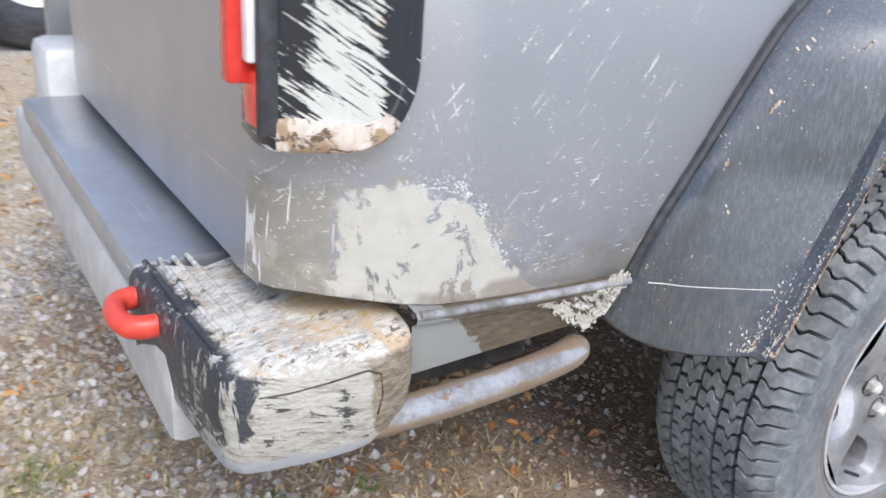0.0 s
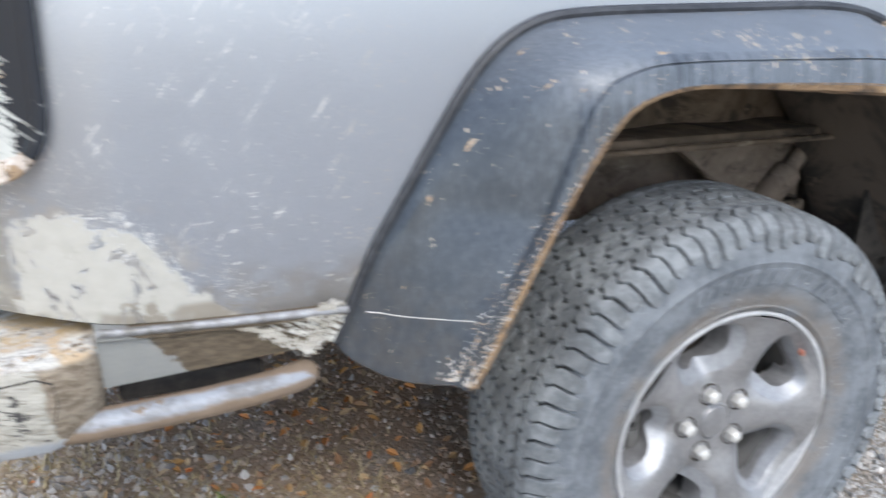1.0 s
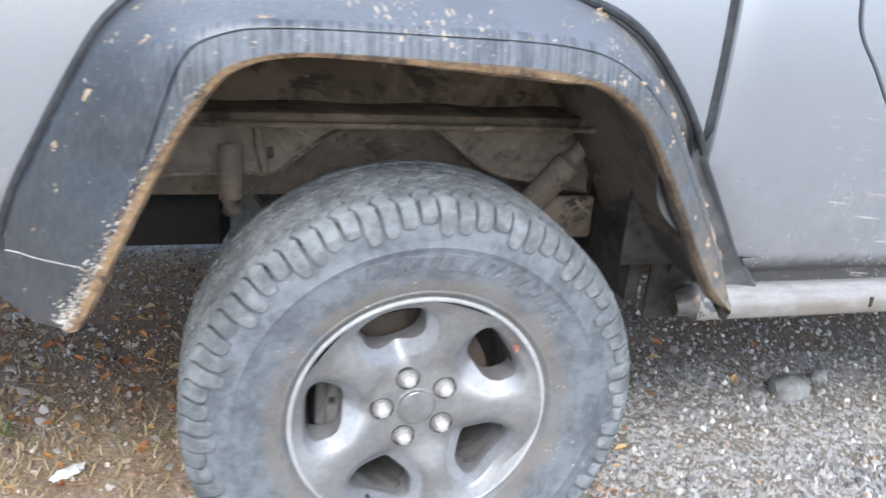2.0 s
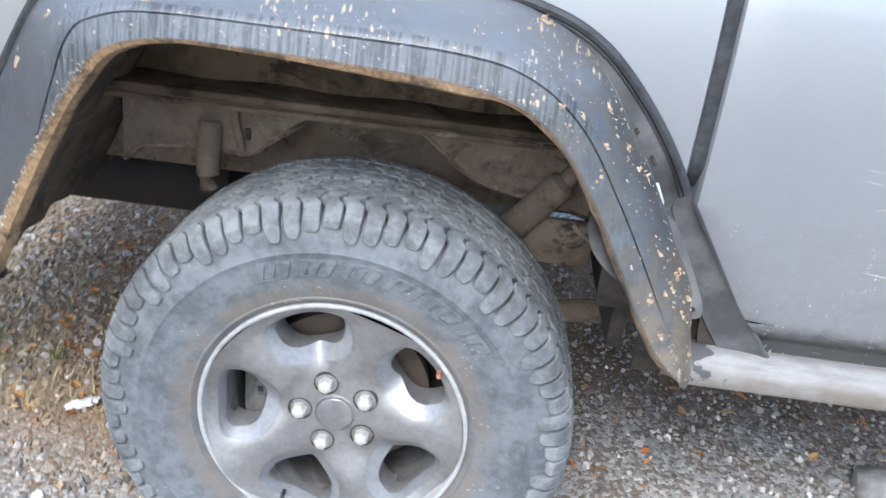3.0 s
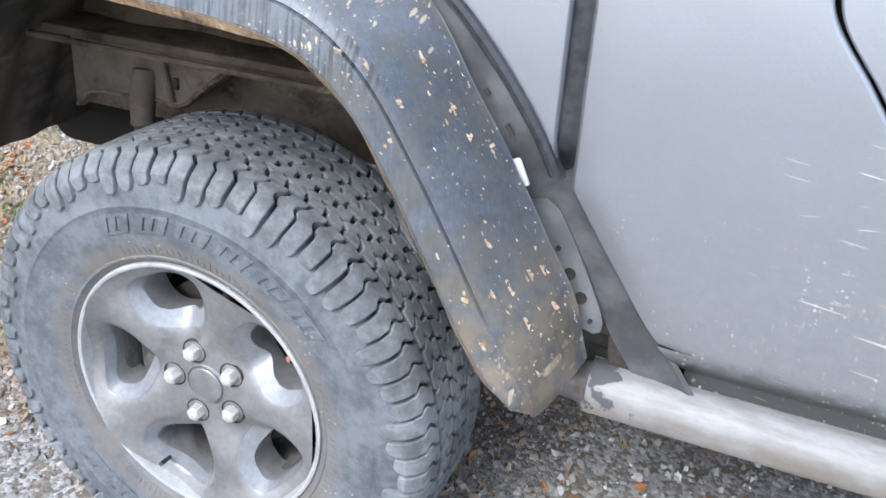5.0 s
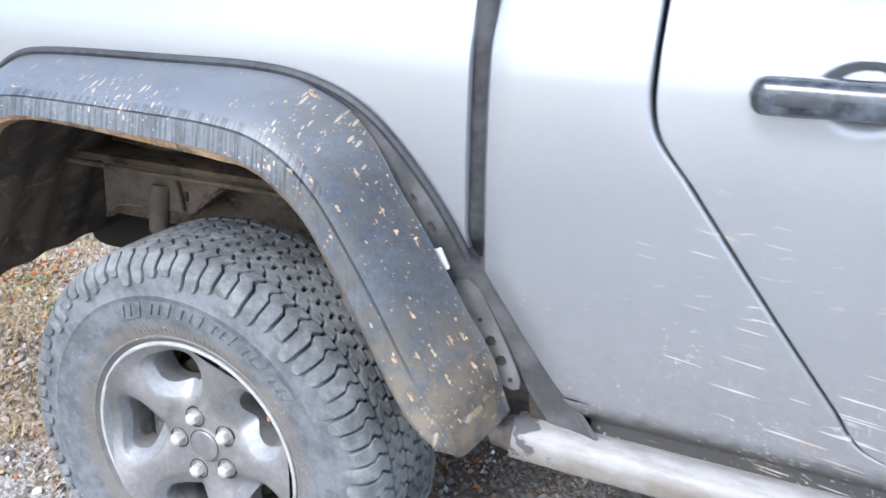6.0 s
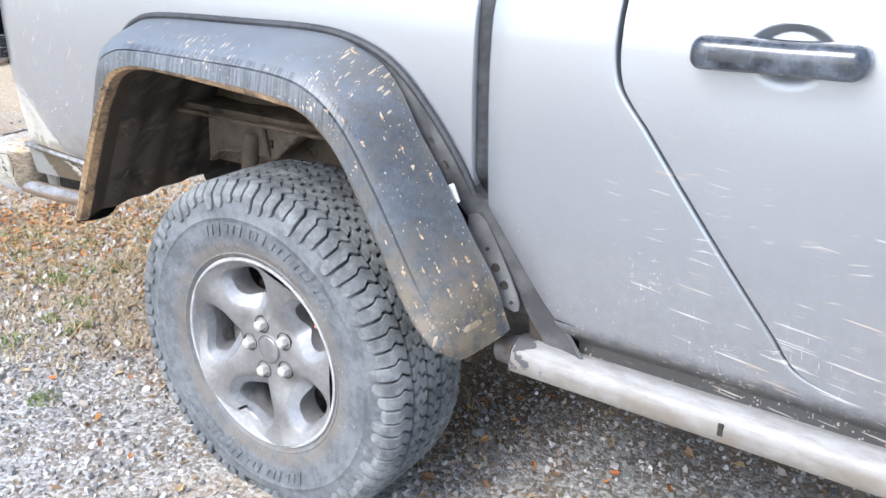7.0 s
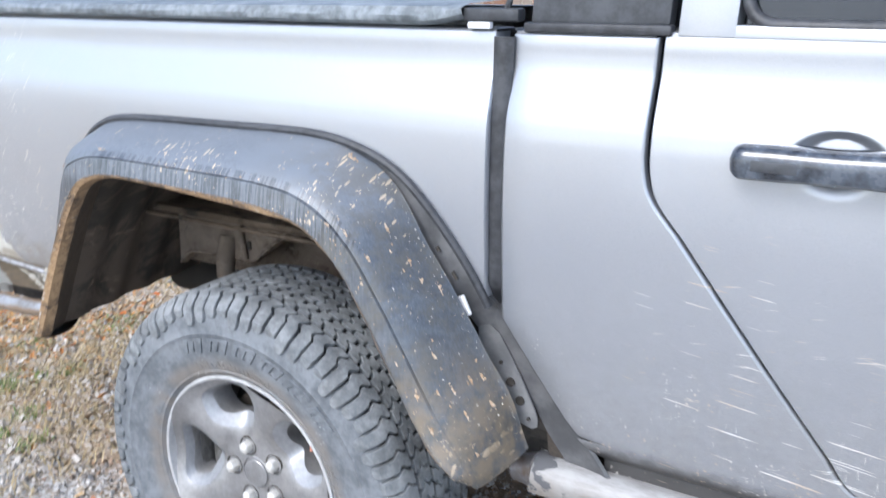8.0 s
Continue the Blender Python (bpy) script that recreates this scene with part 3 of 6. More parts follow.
def board_mat():
    """Fence boards, each weathered its own way."""
    m = Mat("weathered_fence_board", 0.9)
    each = m.n.new("ShaderNodeObjectInfo").outputs["Random"]
    grain = m.noise(1.0, 5, 0.7, m.scaled(40, 40, 3))
    col = m.mix(m.step(each, 0.3, 0.7), (0.30, 0.15, 0.09), (0.36, 0.31, 0.27))
    m.color(m.mix(grain, col, (0.12, 0.09, 0.07)))
    return m.bump(grain, 0.4, 0.003).m


M_BOARD = board_mat()
M_GLASS = Mat("tinted_glass", 0.03).color((0.05, 0.06, 0.065)).set("Transmission Weight", 0.6).set("IOR", 1.45).m
M_OFFWHITE = plain("white_steel_wheel_paint", (0.60, 0.60, 0.58), (0.76, 0.76, 0.74), 0.5, 30)
M_TRIM = plain("dark_inner_trim", (0.03, 0.032, 0.036), (0.075, 0.08, 0.088), 0.6, 40)


# ---- mesh helpers ----
def part(name, bm, material, parent=None, label="", smooth=True):
    """Links a bmesh as one mesh object, under a thing or a part."""
    me = bpy.data.meshes.new(name)
    bmesh.ops.recalc_face_normals(bm, faces=bm.faces)
    bm.to_mesh(me)
    bm.free()
    me.materials.append(material)
    if smooth:
        me.shade_smooth()
        me.set_sharp_from_angle(angle=radians(38))
    ob = new(name, me)
    ob.parent = parent
    return tagged(ob, label)


def again(name, source, parent, m=None):
    """Another object on the mesh of source."""
    ob = new(name, source.data)
    ob.parent = parent
    if m is not None:
        ob.matrix_basis = m
    if source.get("kind"):
        ob["kind"] = source["kind"]
    if source.get("label"):
        ob["label"] = source["label"]
    return ob


def thing(name, label, category, at=(0, 0, 0), group="", kind=""):
    ob = new(name)
    ob.location = at
    ob.empty_display_size = 0.1
    return tagged(ob, label, category, group, kind)


def loft(rings, closed=False, caps=False, bm=None):
    """A skin over rings of equally many points."""
    bm = bm or bmesh.new()
    vs = [[bm.verts.new(p) for p in ring] for ring in rings]
    n = len(rings[0])
    for a, b in zip(vs, vs[1:]):
        for k in range(n if closed else n - 1):
            quad = [a[k], a[(k + 1) % n], b[(k + 1) % n], b[k]]
            if len({v.co.to_tuple(6) for v in quad}) > 2:
                bm.faces.new(quad)
    if caps:
        bm.faces.new(vs[0])
        bm.faces.new(vs[-1][::-1])
    return bm


def box(x0, y0, z0, x1, y1, z1, bevel=0.004, bm=None, m=None):
    """A bevelled block between two corners."""
    own = bmesh.new()
    bmesh.ops.create_cube(own, size=1)
    for v in own.verts:
        v.co = Vector(((x0 + x1) / 2 + v.co.x * (x1 - x0), (y0 + y1) / 2 + v.co.y * (y1 - y0), (z0 + z1) / 2 + v.co.z * (z1 - z0)))
    if bevel:
        bmesh.ops.bevel(own, geom=own.edges[:], offset=bevel, segments=2, affect="EDGES", profile=0.5)
    if m is not None:
        own.transform(m)
    return joined(bm, own)


def joined(bm, own):
    if bm is None:
        return own
    me = bpy.data.meshes.new("tmp")
    own.to_mesh(me)
    own.free()
    bm.from_mesh(me)
    bpy.data.meshes.remove(me)
    return bm


def smoothed(points, steps):
    """A Catmull-Rom curve through points of any dimension."""
    p = [np.array(q, float) for q in points]
    p = [2 * p[0] - p[1]] + p + [2 * p[-1] - p[-2]]
    out = []
    for k in range(1, len(p) - 2):
        for s in range(steps):
            t = s / steps
            a, b, c, d = p[k - 1], p[k], p[k + 1], p[k + 2]
            out.append(0.5 * (2 * b + (c - a) * t + (2 * a - 5 * b + 4 * c - d) * t**2 + (3 * b - a - 3 * c + d) * t**3))
    return out + [p[-2]]


def tube(points, radius, sides=12, caps=True, bm=None, squash=(1, 1)):
    """A round bar along a curve; radius may be a list."""
    pts = [Vector(q) for q in points]
    rings = []
    up = Vector((0.03, 0.05, 1))
    for k, q in enumerate(pts):
        way = (pts[min(k + 1, len(pts) - 1)] - pts[max(k - 1, 0)]).normalized()
        a = way.cross(up).normalized()
        b = a.cross(way)
        r = radius[k] if isinstance(radius, (list, tuple)) else radius
        rings.append([q + (a * math.cos(t) * squash[0] + b * math.sin(t) * squash[1]) * r for t in (2 * math.pi * s / sides for s in range(sides))])
    return loft(rings, True, caps, bm)


def revolve(profile, sides, bm=None, start=0.0):
    """A skin round the y axis from (radius, y) pairs."""
    rings = [[(r * math.cos(start + 2 * math.pi * s / sides), y, r * math.sin(start + 2 * math.pi * s / sides)) for s in range(sides)] for r, y in profile]
    return loft(rings, True, False, bm)


# ---- the pickup: x forward, its flank at y = 0, the hind wheel round x = 0 ----
HUB = (0.011, 0.036, 0.370)
BED_TOP, SEAM, CAB_REAR, WIDTH = 1.345, 0.553, 0.587, 1.76
SIDE = smoothed([(0.55, 0.060), (0.62, 0.044), (0.71, 0.027), (0.85, 0.009), (1.0, 0.0), (1.09, -0.001), (1.16, 0.002), (1.190, 0.005), (1.208, 0.008), (1.235, 0.016), (1.265, 0.025), (1.287, 0.031), (1.31, 0.033), (1.335, 0.034), (1.36, 0.040)], 6)
SIDE_Z, SIDE_Y = [p[0] for p in SIDE], [p[1] for p in SIDE]


def side_y(z):
    return float(np.interp(z, SIDE_Z, SIDE_Y))


# the arch: where the flare meets the body, and its outer lip
ARCH = smoothed(
    [(-0.722, 0.622, -0.576, 0.614), (-0.694, 0.706, -0.543, 0.677), (-0.664, 0.787, -0.495, 0.775), (-0.620, 0.871, -0.444, 0.872), (-0.562, 0.976, -0.390, 0.962),
     (-0.508, 1.058, -0.342, 1.018), (-0.440, 1.112, -0.280, 1.042), (-0.340, 1.134, -0.200, 1.049), (-0.060, 1.141, 0.000, 1.043), (0.170, 1.143, 0.170, 1.033),
     (0.292, 1.124, 0.270, 1.010), (0.383, 1.082, 0.340, 0.955), (0.463, 1.005, 0.395, 0.878), (0.535, 0.907, 0.452, 0.778), (0.587, 0.804, 0.500, 0.690), (0.632, 0.695, 0.541, 0.632), (0.646, 0.576, 0.578, 0.600)], 6)
B_X, B_Z = [p[0] for p in ARCH], [p[1] for p in ARCH]


def flare_curve(k):
    """The flare's own edge and lip: on the front leg it stands off the body's arch."""
    bx, bz, lx, lz = ARCH[k]
    gap = float(np.interp(k / (len(ARCH) - 1), [0.60, 0.69, 0.76, 0.82, 0.875, 0.94, 1.0], [0.0, 0.020, 0.041, 0.046, 0.040, 0.024, 0.010]))
    d = Vector((lx - bx, 0, lz - bz)).normalized() * gap
    return bx + d.x, bz + d.z, lx, lz


FLARE = [flare_curve(k) for k in range(len(ARCH))]

truck = thing("pickup_truck", "dusty silver pickup truck with mud-splashed tail and black flares", "pickup")


def bed_side():
    """The outer skin of the bed, open over the wheel and rounded into the tail."""
    plan = [(-1.240, 0.150), (-1.236, 0.120), (-1.224, 0.092), (-1.199, 0.070), (-1.169, 0.053), (-1.139, 0.038), (-1.112, 0.025), (-1.086, 0.0145), (-1.064, 0.0075), (-1.044, 0.0025), (-1.030, 0.0003)]
    plan += [(x, 0.0) for x in np.arange(-1.020, -0.72, 0.03)]
    plan += [(float(x), 0.0) for x in np.arange(-0.72, SEAM, 0.012)] + [(SEAM, 0.0)]
    rings = []
    for x, y in plan:
        low = float(np.interp(x, [-1.20, -1.06, -0.93, -0.72], [0.734, 0.714, 0.703, 0.697]))
        if x > -0.71:
            low = max(low, float(np.interp(x, B_X, B_Z)) - (0.018 if x < 0.28 else 0.0))
        rings.append([(x, y + side_y(z), z) for z in (low + (BED_TOP - low) * k / 44 for k in range(45))])
    bm = loft(rings)
    # front edge turned in at the seam, top flange, lower return
    edge = [Vector(p) for p in rings[-1]]
    loft([edge, [p + Vector((0.003, 0.004, 0)) for p in edge], [p + Vector((0.003, 0.05, 0)) for p in edge]], bm=bm)
    top = [Vector(r[-1]) for r in rings]
    loft([top, [p + Vector((0, 0.004, 0.004)) for p in top], [p + Vector((0, 0.07, 0.005)) for p in top]], bm=bm)
    low = [Vector(r[0]) for r in rings if r[0][0] < -0.70]
    loft([low, [p + Vector((0.0, 0.004, -0.003)) for p in low], [p + Vector((0, 0.06, -0.003)) for p in low]], bm=bm)
    return bm


def door_x(z):
    """The hind shut line of the door."""
    curve = DOOR_LINE
    return float(np.interp(z, [p[1] for p in curve], [p[0] for p in curve]))


DOOR_LINE = sorted(
    [(0.848, 1.80), (0.846, 1.40), (0.843, 1.30), (0.842, 1.22), (0.843, 1.16)] + [tuple(p) for p in smoothed([(0.846, 1.136), (0.854, 1.108), (0.870, 1.082), (0.906, 1.040)], 5)] + [(1.155, 0.712)]
    + [tuple(p) for p in smoothed([(1.172, 0.684), (1.192, 0.662), (1.215, 0.648), (1.245, 0.638), (1.30, 0.629), (1.40, 0.625)], 5)], key=lambda p: p[1])
DOOR_END = 1.96


def rows(z0, z1, left, right, cols, count):
    out = []
    for k in range(count + 1):
        z = z0 + (z1 - z0) * k / count
        a, b = left(z), right(z)
        out.append([(a + (b - a) * c / cols, side_y(z), z) for c in range(cols + 1)])
    return out


def cab_left(z):
    return CAB_REAR + 0.64 * max(0.0, 0.838 - z) + 2.5 * max(0.0, 0.66 - z) ** 2


def cab_quarter():
    """The cab's panel between the bed and the door."""
    grid = rows(0.6205, 1.342, cab_left, lambda z: door_x(z) - 0.0155, 20, 150)
    # the hind edge bends in towards the seam
    grid = [[(x, y + 0.008 * max(0.0, 1 - (x - row[0][0]) / 0.055) ** 2, z) for x, y, z in row] for row in grid]
    bm = loft(grid)
    a = [Vector(r[0]) for r in grid]
    loft([a, [p + Vector((-0.005, 0.005, 0)) for p in a], [p + Vector((-0.007, 0.018, 0)) for p in a], [p + Vector((-0.007, 0.06, 0)) for p in a]], bm=bm)
    b = [Vector(r[-1]) for r in grid]
    loft([b, [p + Vector((0.0019, 0.0006, 0.0008)) for p in b], [p + Vector((0.0037, 0.0017, 0.0016)) for p in b], [p + Vector((0.0048, 0.0032, 0.0022)) for p in b], [p + Vector((0.0052, 0.0060, 0.0025)) for p in b], [p + Vector((0.0052, 0.02, 0.0025)) for p in b]], bm=bm)
    t = [Vector(p) for p in grid[-1]]
    loft([t, [p + Vector((0, 0.004, 0.005)) for p in t], [p + Vector((0, 0.06, 0.006)) for p in t]], bm=bm)
    return bm


def rocker():
    """The body's lower edge below the door."""
    grid = rows(0.575, 0.6205, cab_left, lambda z: 2.02, 30, 10)
    grid = [[(x, y + 0.022 * ((0.6205 - z) / 0.0455) ** 2, z) for x, y, z in row] for row in grid]
    bm = loft(grid)
    low = [Vector(p) for p in grid[0]]
    loft([low, [p + Vector((0, 0.004, -0.006)) for p in low], [p + Vector((0, 0.006, -0.07)) for p in low], [p + Vector((0, 0.09, -0.075)) for p in low]], bm=bm)
    return bm


def door_skin():
    """The door's outer skin with a cup pressed in behind the handle."""
    cx, cz, rx, rz = 1.108, 1.186, 0.066, 0.041
    zs = sorted({round(0.6262 + 0.0007 * k**1.5, 4) for k in range(20)} | {round(0.69 + (1.12 - 0.69) * k / 60, 4) for k in range(61)} | {round(1.12 + 0.12 * k / 48, 4) for k in range(49)} | {round(1.24 + 0.105 * k / 16, 4) for k in range(17)})
    cols = [0.165 * k / 12 for k in range(12)] + [0.165 + 0.150 * k / 44 for k in range(44)] + [0.315 + 0.685 * k / 24 for k in range(25)]
    grid = []
    for z in zs:
        a = door_x(z)
        row = []
        for u in cols:
            x = a + (DOOR_END - a) * u
            below = z < cz
            d = math.hypot((x - cx) / rx, (z - cz) / (0.060 if below else rz))
            lip = max(0.0, min(1.0, (1 - d) / (0.95 if below else 0.36)))
            row.append((x, side_y(z) + 0.019 * lip * lip * (3 - 2 * lip), z))
        grid.append(row)
    bm = loft(grid)
    b = [Vector(r[0]) for r in grid]
    loft([b, [p + Vector((-0.0018, 0.0018, -0.0008)) for p in b], [p + Vector((-0.0026, 0.005, -0.0012)) for p in b], [p + Vector((-0.0026, 0.03, -0.0012)) for p in b]], bm=bm)
    low = [Vector(p) for p in grid[0]]
    loft([low, [p + Vector((0, 0.004, -0.0012)) for p in low], [p + Vector((0, 0.03, -0.0012)) for p in low]], bm=bm)
    t = [Vector(p) for p in grid[-1]]
    loft([t, [p + Vector((0, 0.005, 0.006)) for p in t], [p + Vector((0, 0.05, 0.012)) for p in t]], bm=bm)
    return bm


def door_handle():
    """A chunky grab handle: a long bar with a flat sloping top and rounded ends."""
    rings = []
    section = [(0.004, 0.025), (-0.014, 0.0262), (-0.030, 0.0235), (-0.040, 0.0150), (-0.0425, 0.004), (-0.0425, -0.012), (-0.040, -0.020), (-0.032, -0.0248), (-0.014, -0.0262), (0.004, -0.024)]
    for k in range(49):
        t = k / 48
        x = 0.965 + 0.258 * t
        e = min(t, 1 - t) / 0.085
        grow = math.sqrt(max(0.0, 1 - (1 - e) ** 2)) if e < 1 else 1.0
        zc = 1.1795 + 0.004 * (t - 0.5)
        # thinner over the cup, where the fingers go
        slim = math.exp(-(((t - 0.53) / 0.20) ** 4))
        rings.append([(x, min(0.004, y * (0.35 + 0.65 * grow)), zc + z * max(grow, 0.08) * (1 - 0.05 * slim)) for y, z in section])
    return loft(rings, True, True)


def flare_section(k):
    """Pairs (share of the way to the lip, y) across the flare at step k; its ridge runs out on the hind leg."""
    base = [(0.0, 0.004), (0.015, -0.010), (0.06, -0.026), (0.14, -0.056), (0.26, -0.094), (0.38, -0.121), (0.50, -0.139), (0.60, -0.149)]
    s = k / (len(FLARE) - 1)
    rear = max(0.0, min(1.0, (0.34 - s) / 0.16))
    ridge = 0.60 + 0.34 * rear
    soft = max(0.0, min(1.0, (s - 0.84) / 0.08))
    pts = [(u * ridge / 0.60, y * (1 - rear) + min(y * 0.35, -0.225 * u) * rear if u > 0.06 else y) for u, y in base]
    pts += [(ridge + 0.012, -0.1495 - 0.004 * rear), (ridge + 0.022, -0.1445 - 0.008 * rear - 0.0075 * soft), (ridge + 0.042, -0.1535 - 0.003 * rear), (0.5 * (1 + ridge) + 0.012, -0.1575), (0.985, -0.1605), (1.0, -0.161)]
    off = max(0.0, min(1.0, (s - 0.64) / 0.10))
    edge = 0.004 - 0.022 * off
    return [(u, min(y, edge - 0.02 * u)) for u, y in pts]


def flare_point(k, u, y):
    bx, bz, lx, lz = FLARE[k]
    sag = 0.030 * max(0.0, 1 - k / 7.0)
    return Vector((bx + (lx - bx) * u, y + side_y(bz) * (1 - min(u, 1)), bz + (lz - bz) * u - sag * math.sin(math.pi * min(u, 1) ** 0.8)))


def flare():
    """The wide moulded arch."""
    rings = [[tuple(flare_point(k, u, y)) for u, y in flare_section(k)] for k in range(len(FLARE))]
    # round off the front foot
    last = rings[-1]
    c = np.mean([np.array(p) for p in last], axis=0)
    for shrink, drop, push in ((0.985, 0.008, 0.002), (0.93, 0.016, 0.002), (0.80, 0.024, 0.0), (0.55, 0.029, -0.002), (0.20, 0.030, -0.004)):
        rings.append([tuple(c + (np.array(p) - c) * shrink + np.array((push * 0.5, 0.0, -drop * (0.35 + 0.85 * math.sin(math.pi * i / (len(last) - 1)))))) for i, p in enumerate(last)])
    bm = loft(rings)
    # lower edge of the hind leg turned back
    foot = [Vector(p) for p in rings[0]]
    loft([foot, [p + Vector((0.004, 0.006, -0.006)) for p in foot], [p + Vector((0.035, 0.022, -0.002)) for p in foot]], bm=bm)
    return bm


def flare_lip():
    """The turned-in edge of the arch under dried clay."""
    rings = []
    for k, (bx, bz, lx, lz) in enumerate(ARCH):
        w = Vector((lx - bx, 0, lz - bz)).normalized()
        front = max(0.0, min(1.0, (k - 54) / 6))
        wob = (0.0015 + 0.0025 * front) * noise.noise((lx * 22, lz * 22, 3))
        p = Vector((lx, -0.161, lz))
        rings.append([p + Vector((0, -0.0005, 0)) - w * 0.003, p + w * (0.012 - 0.006 * front + 0.002 * max(0.0, 1 - k / 24) + 1.5 * wob) + Vector((0, 0.005, 0)), p + w * (0.020 - 0.010 * front + 0.003 * max(0.0, 1 - k / 24) + 2 * wob) + Vector((0, 0.026, 0)), p + w * 0.004 + Vector((0, 0.05 + wob, 0)), p - w * 0.02 + Vector((0, 0.10, 0)), p - w * 0.05 + Vector((0, 0.155, 0))])
    return loft(rings)


def bead():
    """The rubber bead between flare and body."""
    pts = [(bx, side_y(bz) - 0.004, bz + 0.004) for bx, bz, lx, lz in ARCH[:82]]
    return tube(pts, 0.0085, 8)


def flake(rnd, at, r, long, tilt, verts, faces):
    """Adds a thin ragged flake to the lists, lying on the flare's outer side."""
    base, n = len(verts), 9
    verts.append(tuple(at + Vector((0, -r * 0.14, 0))))
    for q, h in ((0.62, 0.12), (1.0, -0.12)):
        for a in range(n):
            w = r * q * (0.35 + 1.15 * rnd.random())
            dx, dz = w * math.cos(6.2832 * a / n), w * math.sin(6.2832 * a / n) * long
            verts.append(tuple(at + Vector((dx * math.cos(tilt) - dz * math.sin(tilt), -r * h, dx * math.sin(tilt) + dz * math.cos(tilt)))))
    for a in range(n):
        b = (a + 1) % n
        faces.append((base, base + 1 + a, base + 1 + b))
        faces.append((base + 1 + a, base + 1 + n + a, base + 1 + n + b, base + 1 + b))


def on_flare(j, u):
    """A point on the flare's outer skin at a step along it and a share of the way to its lip."""
    j = max(0.0, min(len(FLARE) - 1.001, float(j)))
    ends = []
    for i in (int(j), int(j) + 1):
        pts = flare_section(i)
        ends.append(flare_point(i, u, float(np.interp(u, [q[0] for q in pts], [q[1] for q in pts]))))
    return ends[0].lerp(ends[1], j - int(j))


def clay_spatter(patches, specks, flecks):
    """Dried clay: ragged patches and single specks, thickest on the front leg; fine pale flecks along the front edge."""
    verts, faces, pale = [], [], ([], [])
    rnd = random.Random(5)
    last = len(FLARE) - 1
    for k in range(patches):
        front = k < patches * 0.7
        j = (last * (rnd.uniform(0.66, 0.98) if front else rnd.uniform(0.12, 0.66)))
        u0 = (0.06 + 0.16 * rnd.random()) if rnd.random() < 0.62 else rnd.uniform(0.2, 0.9)
        c, big = on_flare(j, u0), rnd.uniform(0.35, 1.0)
        along = on_flare(j + 1, u0) - c
        along = along.normalized() if along.length > 1e-6 else Vector((1, 0, 0))
        for _ in range(int(34 * big)):
            d, e = rnd.gauss(0, 0.0062 * big), rnd.gauss(0, 0.0040 * big)
            flake(rnd, c + along * d + Vector((-along.z, 0, along.x)) * e, 0.0008 + 0.0024 * rnd.random() ** 2, rnd.uniform(0.7, 1.5), rnd.uniform(-1.5, 1.5), verts, faces)
    for _ in range(specks):
        j = (last * (0.45 + 0.54 * rnd.random() ** 0.8 if rnd.random() < 0.7 else rnd.random()))
        flake(rnd, on_flare(j, rnd.uniform(0.05, 0.93)), 0.0008 + 0.0022 * rnd.random() ** 3, rnd.uniform(0.8, 2.0), rnd.uniform(-1.5, 1.5), verts, faces)
    for _ in range(flecks):
        j = (last * rnd.uniform(0.66, 0.99))
        u = 0.05 + 0.40 * rnd.random() ** 3
        flake(rnd, on_flare(j, u), 0.0004 + 0.0010 * rnd.random() ** 2, rnd.uniform(1.2, 3.5), rnd.gauss(0.5, 0.35), *pale)
    # a stained border beside the lip of the hind leg, heaviest at its foot
    for _ in range(1100):
        q = rnd.random() ** 1.9
        j, u = 0.6 + 27 * q, 1.0 - abs(rnd.gauss(0, 0.03 + 0.06 * (1 - q) ** 2))
        into = pale if rnd.random() < 0.75 - 0.5 * q else (verts, faces)
        flake(rnd, on_flare(j, max(u, 0.7)), 0.0004 + 0.0021 * rnd.random() ** 3 * (1.3 - 0.8 * q), rnd.uniform(0.7, 1.8), rnd.uniform(-1.5, 1.5), *into)
    made = []
    for v, f in ((verts, faces), pale):
        bm = bmesh.new()
        vs = [bm.verts.new(q) for q in v]
        for q in f:
            bm.faces.new([vs[i] for i in q])
        made.append(bm)
    return made


# body and structure
M_SOOT = plain("sooty_black_steel", (0.010, 0.010, 0.010), (0.03, 0.028, 0.025), 0.8, 20)
bed = part("bed_side", bed_side(), M_PAINT_MUD, truck, "silver bed panel caked with pale mud at the tail")
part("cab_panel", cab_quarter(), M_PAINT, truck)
part("rocker", rocker(), M_PAINT, truck, "silver rocker panel, grimy and painted with shade along its foot")
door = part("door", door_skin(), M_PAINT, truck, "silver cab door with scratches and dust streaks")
part("handle", door_handle(), M_HANDLE, door, "glossy black door handle with a muddy end")
part("lock_plate", box(1.000, -0.0438, 1.168, 1.062, -0.040, 1.184, 0.002), M_TRIM, door)
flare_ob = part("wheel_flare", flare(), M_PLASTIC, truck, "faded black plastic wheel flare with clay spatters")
part("lip", flare_lip(), M_LIP, flare_ob, "inner edge caked with brown clay")
part("bead", bead(), M_GASKET, flare_ob, "black rubber bead")
ochre, pale = clay_spatter(24, 200, 130)
tagged(part("clay_spatter", ochre, M_CLAYLUMP, flare_ob, "ragged ochre clay spatters", smooth=False), kind="stuff")
tagged(part("fleck_spatter", pale, M_FLECK, flare_ob, "fine pale mud flecks along its edges", smooth=False), kind="stuff")
line = []
for u in np.arange(0.10, 0.86, 0.05):
    k = 5 + 3.2 * u
    line.append(on_flare(k, u) + Vector((0, -0.0005, -0.005 * math.sin(math.pi * u))))
part("moulding_line", tube(smoothed(line, 3), 0.0011, 6), M_FLECK, flare_ob, "pale scuffed moulding line")


